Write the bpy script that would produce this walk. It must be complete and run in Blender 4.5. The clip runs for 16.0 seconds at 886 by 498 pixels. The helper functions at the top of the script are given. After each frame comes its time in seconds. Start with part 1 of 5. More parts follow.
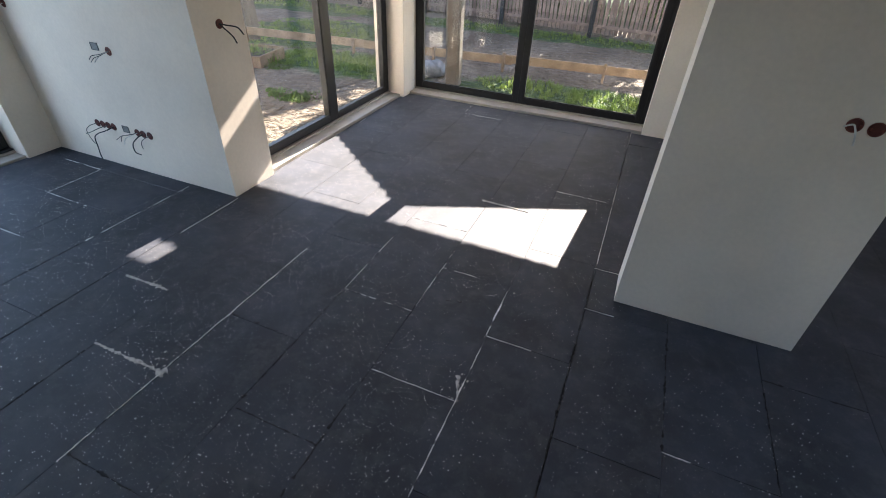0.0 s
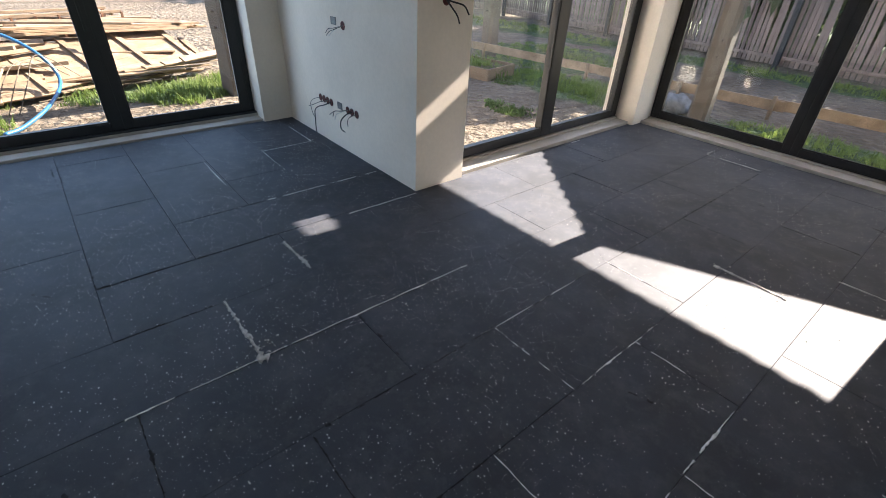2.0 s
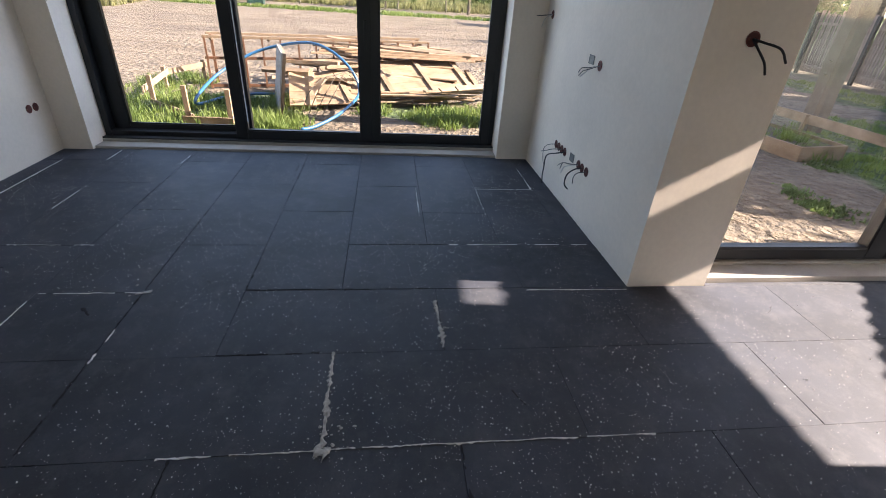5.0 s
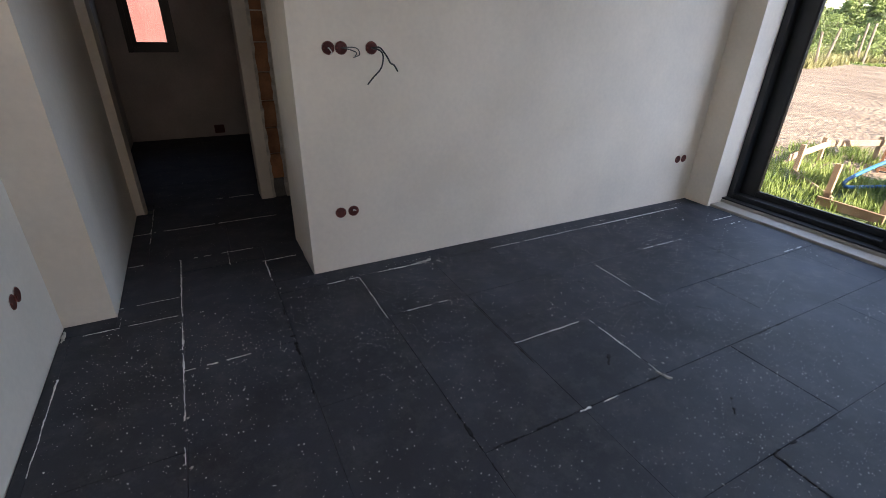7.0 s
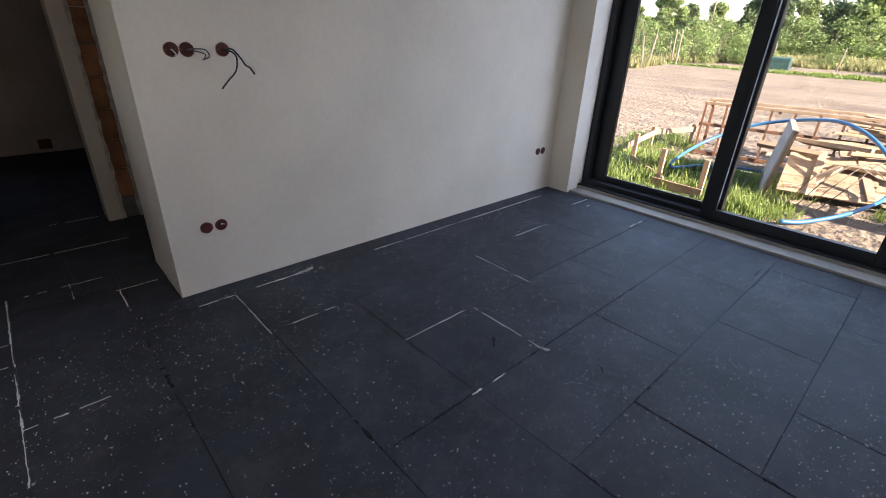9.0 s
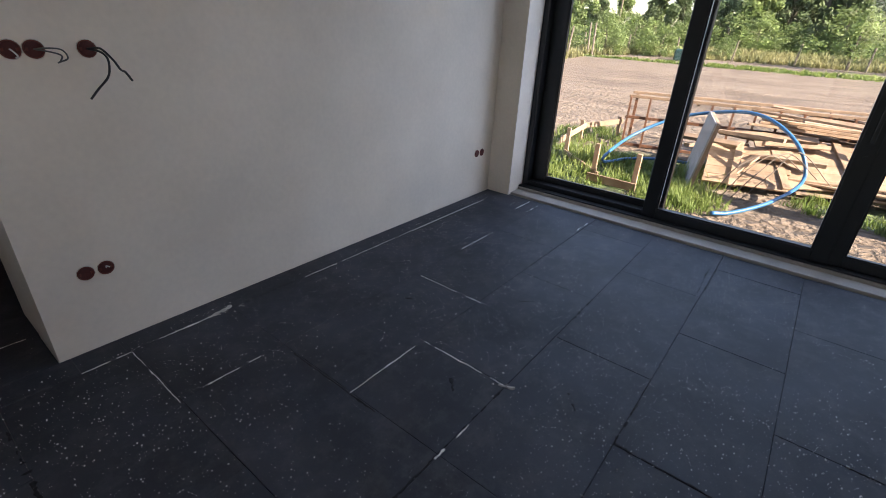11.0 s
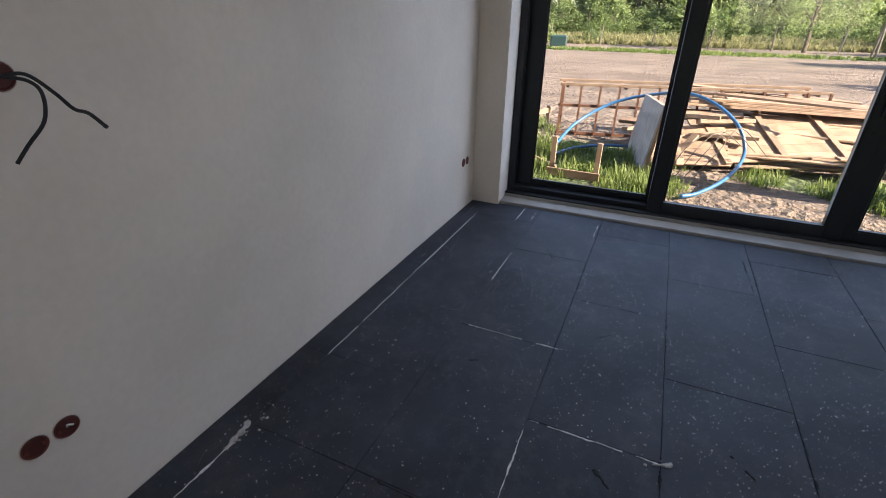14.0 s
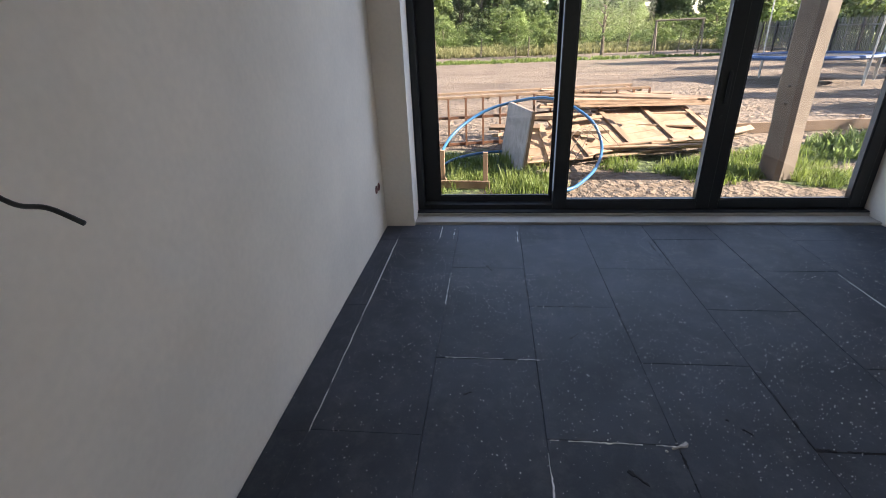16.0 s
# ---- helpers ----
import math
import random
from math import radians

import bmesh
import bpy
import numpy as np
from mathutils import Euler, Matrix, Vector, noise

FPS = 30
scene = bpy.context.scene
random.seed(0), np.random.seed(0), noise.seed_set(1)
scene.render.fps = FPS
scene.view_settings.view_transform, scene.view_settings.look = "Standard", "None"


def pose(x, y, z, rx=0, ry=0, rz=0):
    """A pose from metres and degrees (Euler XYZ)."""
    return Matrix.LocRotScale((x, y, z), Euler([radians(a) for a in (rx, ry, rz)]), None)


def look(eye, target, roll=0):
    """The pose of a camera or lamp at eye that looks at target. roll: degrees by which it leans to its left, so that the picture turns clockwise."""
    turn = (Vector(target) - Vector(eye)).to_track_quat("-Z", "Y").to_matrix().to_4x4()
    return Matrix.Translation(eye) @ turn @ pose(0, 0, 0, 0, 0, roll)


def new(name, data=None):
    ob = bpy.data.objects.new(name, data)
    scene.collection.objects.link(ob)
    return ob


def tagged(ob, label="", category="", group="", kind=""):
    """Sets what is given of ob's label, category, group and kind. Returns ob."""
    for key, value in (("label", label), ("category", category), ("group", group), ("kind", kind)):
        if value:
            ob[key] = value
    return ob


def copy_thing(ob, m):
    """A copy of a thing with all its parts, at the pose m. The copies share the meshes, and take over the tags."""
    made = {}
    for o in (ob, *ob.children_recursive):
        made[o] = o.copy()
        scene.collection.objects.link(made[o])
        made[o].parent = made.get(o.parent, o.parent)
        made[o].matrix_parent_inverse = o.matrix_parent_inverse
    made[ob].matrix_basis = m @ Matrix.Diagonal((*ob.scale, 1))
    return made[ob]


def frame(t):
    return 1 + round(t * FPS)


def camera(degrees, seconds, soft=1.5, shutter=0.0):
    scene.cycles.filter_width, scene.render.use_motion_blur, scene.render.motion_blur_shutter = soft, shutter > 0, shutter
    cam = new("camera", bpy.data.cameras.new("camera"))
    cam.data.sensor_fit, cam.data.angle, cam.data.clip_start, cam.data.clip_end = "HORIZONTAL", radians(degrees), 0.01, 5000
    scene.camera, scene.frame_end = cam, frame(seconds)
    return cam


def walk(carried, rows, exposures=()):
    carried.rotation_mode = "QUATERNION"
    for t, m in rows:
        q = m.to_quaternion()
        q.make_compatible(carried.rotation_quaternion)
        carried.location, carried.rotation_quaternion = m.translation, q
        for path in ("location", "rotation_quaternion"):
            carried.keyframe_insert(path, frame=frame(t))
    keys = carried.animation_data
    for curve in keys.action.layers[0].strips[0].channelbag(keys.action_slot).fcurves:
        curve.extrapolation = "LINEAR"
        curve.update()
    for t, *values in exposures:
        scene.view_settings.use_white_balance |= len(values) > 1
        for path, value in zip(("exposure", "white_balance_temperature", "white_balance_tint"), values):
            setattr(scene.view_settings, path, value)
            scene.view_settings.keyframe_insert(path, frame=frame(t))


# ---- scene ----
cam = camera(87.7, 16.0, soft=0.78)
PATH = [
    (0, (-0.094, -0.043, 2.037), (-0.698, 1.461, 0.864), 2.5),
    (0.5, (-0.093, 0.124, 1.875), (-0.773, 1.603, 0.713), 2.7),
    (1, (-0.107, 0.262, 1.811), (-0.945, 1.675, 0.671), 2.8),
    (1.5, (-0.292, 0.388, 1.671), (-1.357, 1.665, 0.56), 2.8),
    (2, (-0.41, 0.493, 1.596), (-1.676, 1.6, 0.514), 2.9),
    (2.5, (-0.426, 0.635, 1.438), (-1.781, 1.653, 0.377), 3.4),
    (3, (-0.447, 0.785, 1.431), (-1.797, 1.832, 0.391), 4.1),
    (3.2, (-0.496, 0.861, 1.44), (-1.833, 1.933, 0.409), 4.4),
    (5.3, (-1.022, 1.101, 1.444), (-2.77, 1.037, 0.474), 3.7),
    (5.5, (-1.067, 1.053, 1.436), (-2.797, 0.765, 0.473), 3.5),
    (6, (-1.198, 0.966, 1.451), (-2.742, 0.114, 0.505), 2.6),
    (6.5, (-1.282, 0.877, 1.471), (-2.474, -0.435, 0.545), 2.0),
    (7, (-1.319, 0.861, 1.473), (-2.161, -0.719, 0.581), 1.6),
    (7.5, (-1.244, 0.876, 1.473), (-1.945, -0.786, 0.609), 1.5),
    (8, (-1.242, 0.866, 1.476), (-2.052, -0.747, 0.614), 1.8),
    (8.5, (-1.329, 0.884, 1.484), (-2.366, -0.588, 0.614), 2.1),
    (9, (-1.337, 0.898, 1.472), (-2.574, -0.411, 0.603), 2.4),
    (9.2, (-1.323, 0.886, 1.475), (-2.612, -0.374, 0.608), 2.5),
    (11.3, (-1.579, 0.5, 1.485), (-3.001, -0.593, 0.599), 2.9),
    (11.5, (-1.577, 0.428, 1.476), (-2.993, -0.673, 0.591), 2.8),
    (12, (-1.549, 0.294, 1.462), (-2.971, -0.794, 0.571), 2.5),
    (12.5, (-1.656, 0.108, 1.417), (-3.11, -0.938, 0.528), 2.1),
    (13, (-1.744, -0.044, 1.432), (-3.259, -0.999, 0.541), 1.7),
    (13.5, (-1.73, -0.203, 1.425), (-3.313, -1.036, 0.531), 1.4),
    (14, (-1.653, -0.399, 1.45), (-3.285, -1.133, 0.557), 0.8),
    (14.5, (-1.697, -0.556, 1.442), (-3.364, -1.197, 0.544), -0.0),
    (15, (-1.817, -0.761, 1.427), (-3.519, -1.317, 0.537), -1.4),
    (15.5, (-1.789, -0.839, 1.455), (-3.538, -1.261, 0.583), -2.2),
    (16, (-1.667, -0.862, 1.472), (-3.471, -1.073, 0.637), -2.4),
]
EXPOSURES = [(0.0, 3.29, 6680, 18), (1.2, 3.32, 6680, 18), (2.2, 2.92, 6680, 18), (3.2, 2.76, 6730, 19), (5.5, 2.87, 7010, 24), (6.5, 2.84, 7060, 24), (7.5, 3.44, 7160, 26), (8.1, 3.47, 7110, 25), (9.2, 2.97, 7060, 25), (11.5, 2.7, 7050, 26), (14.0, 2.68, 7050, 26), (16.0, 2.69, 7050, 25)]
walk(cam, [(t, look(eye, target, roll)) for t, eye, target, roll in PATH], EXPOSURES)

# ---- world, sun, exposure ----
scene.view_settings.use_white_balance = True
TAN_SUN, SIDE_SUN = 0.60, 0.078
sky_world = bpy.data.worlds.new("sky_world")
scene.world = sky_world
sky_world.use_nodes = True
wn = sky_world.node_tree
sky = wn.nodes.new("ShaderNodeTexSky")
sky.sky_type = "NISHITA"
sky.sun_disc = False
sky.sun_elevation = math.atan(TAN_SUN)
sky.sun_rotation = math.atan(SIDE_SUN)
wn.links.new(sky.outputs[0], wn.nodes["Background"].inputs[0])
wn.nodes["Background"].inputs[1].default_value = 0.088
sun_data = bpy.data.lights.new("sun", "SUN")
sun_data.energy = 4.3
sun_data.angle = radians(0.3)
sun_data.color = (1.0, 0.94, 0.82)
sun = new("sun", sun_data)
sun.matrix_world = look((SIDE_SUN * 30, 30, TAN_SUN * 30), (0, 0, 0))


def window_light(name, place, aim, w, h, power, tint):
    data = bpy.data.lights.new(name, "AREA")
    data.shape, data.size, data.size_y = "RECTANGLE", w, h
    data.energy = power
    data.color = tint
    ob = new(name, data)
    ob.matrix_world = look(place, aim)
    return ob


window_light("sky_light_west", (-5.62, 0.35, 1.4), (0, 0.35, 1.25), 3.4, 2.4, 5.2, (0.42, 0.68, 1.0))
window_light("sky_light_north", (-1.5, 6.02, 1.4), (-1.5, 0, 1.25), 2.9, 2.4, 2.6, (1.0, 0.89, 0.73))
window_light("sky_light_bay", (-3.3, 4.3, 1.4), (0, 4.3, 1.25), 2.4, 2.4, 1.0, (0.86, 0.93, 1.0))


# ---- materials ----
def material(name, base, rough=0.6, metal=0.0, var=0.12, scale=6.0, fine=80.0, bump=0.15, spread=0.0, second=None, stretch=(1, 1, 1), depth=0.004):
    """Principled material: two scales of tone variation, fine relief, and tone by object."""
    m = bpy.data.materials.new(name)
    m.use_nodes = True
    t = m.node_tree
    b = t.nodes["Principled BSDF"]
    co = t.nodes.new("ShaderNodeTexCoord")
    mp = t.nodes.new("ShaderNodeMapping")
    mp.inputs["Scale"].default_value = stretch
    t.links.new(co.outputs["Object"], mp.inputs[0])
    n1 = t.nodes.new("ShaderNodeTexNoise")
    n1.inputs["Scale"].default_value, n1.inputs["Detail"].default_value = scale, 4
    n2 = t.nodes.new("ShaderNodeTexNoise")
    n2.inputs["Scale"].default_value, n2.inputs["Detail"].default_value = fine, 3
    for n in (n1, n2):
        t.links.new(mp.outputs[0], n.inputs["Vector"])
    ramp = t.nodes.new("ShaderNodeValToRGB")
    other = second or [c * (1 - 2 * var) for c in base]
    top = base if second else [min(1, c * (1 + var)) for c in base]
    ramp.color_ramp.elements[0].position, ramp.color_ramp.elements[0].color = 0.3, (*other, 1)
    ramp.color_ramp.elements[1].position, ramp.color_ramp.elements[1].color = 0.68, (*top, 1)
    add = t.nodes.new("ShaderNodeMath")
    add.operation = "MULTIPLY_ADD"
    add.inputs[1].default_value = 0.25
    t.links.new(n2.outputs[0], add.inputs[0])
    sub = t.nodes.new("ShaderNodeMath")
    sub.operation = "SUBTRACT"
    sub.inputs[1].default_value = 0.125
    t.links.new(n1.outputs[0], sub.inputs[0])
    t.links.new(sub.outputs[0], add.inputs[2])
    t.links.new(add.outputs[0], ramp.inputs[0])
    colour = ramp.outputs[0]
    if spread:
        info = t.nodes.new("ShaderNodeObjectInfo")
        rng = t.nodes.new("ShaderNodeMapRange")
        rng.inputs[3].default_value, rng.inputs[4].default_value = 1 - spread, 1 + spread
        t.links.new(info.outputs["Random"], rng.inputs[0])
        hsv = t.nodes.new("ShaderNodeHueSaturation")
        t.links.new(rng.outputs[0], hsv.inputs["Value"])
        t.links.new(colour, hsv.inputs["Color"])
        colour = hsv.outputs[0]
    t.links.new(colour, b.inputs["Base Color"])
    b.inputs["Roughness"].default_value, b.inputs["Metallic"].default_value = rough, metal
    if bump:
        bp = t.nodes.new("ShaderNodeBump")
        bp.inputs["Strength"].default_value, bp.inputs["Distance"].default_value = bump, depth
        t.links.new(add.outputs[0], bp.inputs["Height"])
        t.links.new(bp.outputs[0], b.inputs["Normal"])
    return m


PLASTER = material("plaster", (0.775, 0.70, 0.605), 0.85, var=0.065, scale=1.1, fine=38, bump=0.16, depth=0.003)
# plaster with the back room's shade put into its colour
DIM_PLASTER = material("dim_plaster", (0.56, 0.51, 0.48), 0.92, var=0.12, scale=1.6, fine=45, bump=0.25, depth=0.004)
CEILING = material("ceiling_plaster", (0.80, 0.79, 0.77), 0.9, var=0.02, scale=2, bump=0.08)
SLAB = material("concrete_slab", (0.18, 0.175, 0.17), 0.9, var=0.2, scale=5)
CONCRETE = material("raw_concrete", (0.19, 0.145, 0.105), 0.95, var=0.3, scale=9, fine=60, bump=0.6, depth=0.01)
ROUGH_PLASTER = material("rough_plaster", (0.62, 0.57, 0.5), 0.95, var=0.2, scale=14, fine=90, bump=0.7, depth=0.01)
BRICK = material("clay_brick", (0.42, 0.19, 0.09), 0.9, var=0.2, scale=9, fine=70, bump=0.5, spread=0.2)
FRAME = material("anthracite_frame", (0.011, 0.012, 0.014), 0.42, var=0.1, scale=30, bump=0.05, fine=300)
THRESHOLD = material("pale_threshold", (0.36, 0.325, 0.285), 0.6, var=0.08, scale=5, bump=0.15)
FOAM = material("white_foam", (0.80, 0.79, 0.77), 0.9, var=0.15, scale=40, fine=160, bump=0.6)
MORTAR = material("pale_mortar", (0.50, 0.48, 0.45), 0.95, var=0.25, scale=30, fine=150, bump=0.8, depth=0.01)
BOX_RED = material("brown_socket_box", (0.15, 0.026, 0.016), 0.55, var=0.1, scale=20)
# dark box brown; on the cups it stands in for the shade inside
BOX_DARK = material("dark_box_and_cup_shade", (0.085, 0.014, 0.010), 0.7, var=0.1, scale=20)
CABLE_GREY = material("grey_cable", (0.10, 0.10, 0.10), 0.5, var=0.1, scale=20)
CABLE_DARK = material("dark_cable", (0.022, 0.024, 0.028), 0.5, var=0.1, scale=20)
CABLE_WHITE = material("white_cable", (0.6, 0.6, 0.58), 0.5, var=0.1, scale=20)
ZINC = material("grey_flush_box", (0.16, 0.17, 0.17), 0.5, 0.2, var=0.15, scale=25)
TIMBER = material("sawn_timber", (0.315, 0.218, 0.142), 0.8, second=(0.185, 0.122, 0.074), scale=5, fine=40, bump=0.3, spread=0.22, stretch=(1, 1, 1))
OLD_TIMBER = material("weathered_timber", (0.167, 0.136, 0.105), 0.85, second=(0.105, 0.0833, 0.0622), scale=4, fine=30, bump=0.4, spread=0.1)
FENCE_WOOD = material("fence_boards", (0.217, 0.158, 0.136), 0.85, var=0.2, scale=5, fine=30, bump=0.3, spread=0.25)
FENCE_GREY = material("grey_fence_boards", (0.117, 0.108, 0.101), 0.85, var=0.15, scale=5, spread=0.15)
WHITE_PANEL = material("weathered_white_panel", (0.32, 0.318, 0.305), 0.8, var=0.15, scale=7, fine=30)
PIPE_BLUE = material("blue_pipe", (0.0213, 0.117, 0.256), 0.35, var=0.06, scale=12, bump=0)
RUST = material("rusty_steel", (0.15, 0.0666, 0.0333), 0.8, 0.2, var=0.25, scale=20)
STEEL = material("galvanised_steel", (0.45, 0.46, 0.47), 0.4, 0.8, var=0.1, scale=10)
PAD_BLUE = material("blue_trampoline_pad", (0.0311, 0.0854, 0.213), 0.5, var=0.1, scale=4)
MAT_BLACK = material("black_mesh", (0.02, 0.02, 0.022), 0.7, var=0.1, scale=30)
SHEET = material("corrugated_sheet", (0.117, 0.108, 0.101), 0.5, 0.3, var=0.1, scale=4)
TARP = material("grey_sack", (0.163, 0.167, 0.171), 0.6, var=0.3, scale=12, bump=0.6, depth=0.02)
LEAF_A = material("leaf_green", (0.16, 0.223, 0.068), 0.65, var=0.3, scale=1.2, fine=9, bump=0, spread=0.25)
LEAF_B = material("leaf_dark", (0.117, 0.17, 0.068), 0.7, var=0.3, scale=1.0, fine=7, bump=0, spread=0.25)
GRASS = material("grass_blades", (0.222, 0.275, 0.0726), 0.7, second=(0.102, 0.163, 0.0337), scale=1.4, fine=9, bump=0)
DRY_GRASS = material("meadow_grass", (0.30, 0.28, 0.13), 0.8, second=(0.17, 0.18, 0.07), scale=0.5, fine=5, bump=0)
BARK = material("bark", (0.11, 0.085, 0.06), 0.9, var=0.3, scale=8, bump=0.5, depth=0.02)
RENDER_PINK = material("pink_render", (0.102, 0.0311, 0.0264), 0.85, var=0.1, scale=1.0)



def let_light_through(m, share):
    """Thin leaves: part of the light passes through."""
    t = m.node_tree
    b = t.nodes["Principled BSDF"]
    tr, mx = t.nodes.new("ShaderNodeBsdfTranslucent"), t.nodes.new("ShaderNodeMixShader")
    mx.inputs[0].default_value = share
    t.links.new(b.inputs["Base Color"].links[0].from_socket, tr.inputs[0])
    t.links.new(b.outputs[0], mx.inputs[1])
    t.links.new(tr.outputs[0], mx.inputs[2])
    t.links.new(mx.outputs[0], t.nodes["Material Output"].inputs[0])


for leafy in (LEAF_A, LEAF_B, GRASS, DRY_GRASS):
    let_light_through(leafy, 0.45)

GLASS = bpy.data.materials.new("window_glass")
GLASS.use_nodes = True
gt = GLASS.node_tree
gt.nodes.remove(gt.nodes["Principled BSDF"])
g_clear, g_gloss, g_mix, g_fres = (gt.nodes.new(k) for k in ("ShaderNodeBsdfTransparent", "ShaderNodeBsdfGlossy", "ShaderNodeMixShader", "ShaderNodeLayerWeight"))
g_clear.inputs[0].default_value = (0.93, 0.95, 0.94, 1)
g_gloss.inputs["Roughness"].default_value = 0.02
g_fres.inputs["Blend"].default_value = 0.5
g_pow, g_ref = (gt.nodes.new("ShaderNodeMath") for _ in range(2))
g_pow.operation, g_ref.operation = "POWER", "MULTIPLY_ADD"
g_pow.inputs[1].default_value = 5.0
g_ref.inputs[1].default_value, g_ref.inputs[2].default_value = 0.75, 0.045
gt.links.new(g_fres.outputs["Facing"], g_pow.inputs[0])
gt.links.new(g_pow.outputs[0], g_ref.inputs[0])
gt.links.new(g_ref.outputs[0], g_mix.inputs[0])
gt.links.new(g_clear.outputs[0], g_mix.inputs[1])
gt.links.new(g_gloss.outputs[0], g_mix.inputs[2])
gt.links.new(g_mix.outputs[0], gt.nodes["Material Output"].inputs[0])

# graphite polystyrene: dark beads with pale specks and a dusty bloom
EPS = material("graphite_polystyrene", (0.036, 0.041, 0.056), 0.70, second=(0.0145, 0.017, 0.025), scale=2.2, fine=170, bump=0.55, spread=0.10, depth=0.003)
et = EPS.node_tree
eb = et.nodes["Principled BSDF"]
eb.inputs["Specular IOR Level"].default_value = 0.54
e_co = et.nodes.new("ShaderNodeTexCoord")
e_geo = et.nodes.new("ShaderNodeNewGeometry")
e_vor = et.nodes.new("ShaderNodeTexVoronoi")
e_vor.inputs["Scale"].default_value = 78
e_lt = et.nodes.new("ShaderNodeMath")
e_lt.operation = "LESS_THAN"
e_lt.inputs[1].default_value = 0.095
e_sep = et.nodes.new("ShaderNodeSeparateColor")
e_gt = et.nodes.new("ShaderNodeMath")
e_gt.operation = "GREATER_THAN"
e_big = et.nodes.new("ShaderNodeTexNoise")
e_big.inputs["Scale"].default_value, e_big.inputs["Detail"].default_value = 0.9, 2
e_rng = et.nodes.new("ShaderNodeMapRange")
e_rng.inputs[1].default_value, e_rng.inputs[2].default_value = 0.35, 0.7
e_rng.inputs[3].default_value, e_rng.inputs[4].default_value = 0.97, 0.45
e_mul = et.nodes.new("ShaderNodeMath")
e_mul.operation = "MULTIPLY"
e_mix = et.nodes.new("ShaderNodeMixRGB")
e_mix.inputs[2].default_value = (0.60, 0.60, 0.59, 1)
old = eb.inputs["Base Color"].links[0].from_socket
et.links.new(e_geo.outputs["Position"], e_vor.inputs["Vector"])
et.links.new(e_geo.outputs["Position"], e_big.inputs["Vector"])
et.links.new(e_vor.outputs["Distance"], e_lt.inputs[0])
et.links.new(e_vor.outputs["Color"], e_sep.inputs[0])
et.links.new(e_sep.outputs[0], e_gt.inputs[0])
et.links.new(e_big.outputs[0], e_rng.inputs[0])
et.links.new(e_rng.outputs[0], e_gt.inputs[1])
et.links.new(e_lt.outputs[0], e_mul.inputs[0])
et.links.new(e_gt.outputs[0], e_mul.inputs[1])
et.links.new(e_mul.outputs[0], e_mix.inputs[0])
et.links.new(old, e_mix.inputs[1])
et.links.new(e_mix.outputs[0], eb.inputs["Base Color"])
e_dust = et.nodes.new("ShaderNodeTexNoise")
e_dust.inputs["Scale"].default_value, e_dust.inputs["Detail"].default_value, e_dust.inputs["Roughness"].default_value = 7.0, 10, 0.78
e_drng = et.nodes.new("ShaderNodeMapRange")
e_drng.inputs[1].default_value, e_drng.inputs[2].default_value = 0.48, 0.74
e_drng.inputs[3].default_value, e_drng.inputs[4].default_value = 0.0, 0.30
e_dmix = et.nodes.new("ShaderNodeMixRGB")
e_dmix.inputs[2].default_value = (0.165, 0.162, 0.155, 1)
et.links.new(e_geo.outputs["Position"], e_dust.inputs["Vector"])
et.links.new(e_dust.outputs[0], e_drng.inputs[0])
et.links.new(e_drng.outputs[0], e_dmix.inputs[0])
et.links.new(old, e_dmix.inputs[1])
et.links.new(e_dmix.outputs[0], e_mix.inputs[1])
for n in et.nodes:
    if n is not e_dust and n.bl_idname == "ShaderNodeTexNoise" and n is not e_big:
        for l in list(n.inputs["Vector"].links):
            et.links.remove(l)
        et.links.new(e_geo.outputs["Position"], n.inputs["Vector"])

# ground: bare sandy soil with turf in places
GROUND = bpy.data.materials.new("sandy_soil_and_turf")
GROUND.use_nodes = True
dt = GROUND.node_tree
db = dt.nodes["Principled BSDF"]
db.inputs["Roughness"].default_value = 0.95
d_geo = dt.nodes.new("ShaderNodeNewGeometry")


def ground_noise(scale, detail=5):
    n = dt.nodes.new("ShaderNodeTexNoise")
    n.inputs["Scale"].default_value, n.inputs["Detail"].default_value = scale, detail
    dt.links.new(d_geo.outputs["Position"], n.inputs["Vector"])
    return n


def ground_ramp(src, p0, c0, p1, c1):
    r = dt.nodes.new("ShaderNodeValToRGB")
    r.color_ramp.elements[0].position, r.color_ramp.elements[0].color = p0, (*c0, 1)
    r.color_ramp.elements[1].position, r.color_ramp.elements[1].color = p1, (*c1, 1)
    dt.links.new(src, r.inputs[0])
    return r


d_n1, d_n2 = ground_noise(0.7), ground_noise(9, 6)
d_soil = ground_ramp(d_n1.outputs[0], 0.3, (0.185, 0.138, 0.098), 0.7, (0.238, 0.184, 0.132))
d_fine = ground_ramp(d_n2.outputs[0], 0.3, (0.55, 0.55, 0.55), 0.65, (1.0, 1.0, 1.0))
d_mulc = dt.nodes.new("ShaderNodeMixRGB")
d_mulc.blend_type = "MULTIPLY"
d_mulc.inputs[0].default_value = 1
dt.links.new(d_soil.outputs[0], d_mulc.inputs[1])
dt.links.new(d_fine.outputs[0], d_mulc.inputs[2])
d_turf = ground_ramp(d_n2.outputs[0], 0.3, (0.03, 0.052, 0.014), 0.7, (0.08, 0.11, 0.032))
d_attr = dt.nodes.new("ShaderNodeAttribute")
d_attr.attribute_name = "turf"
d_sum = dt.nodes.new("ShaderNodeMath")
d_sum.operation = "ADD"
d_cut = dt.nodes.new("ShaderNodeMapRange")
d_cut.inputs[1].default_value, d_cut.inputs[2].default_value = 0.92, 1.08
dt.links.new(d_attr.outputs["Fac"], d_sum.inputs[0])
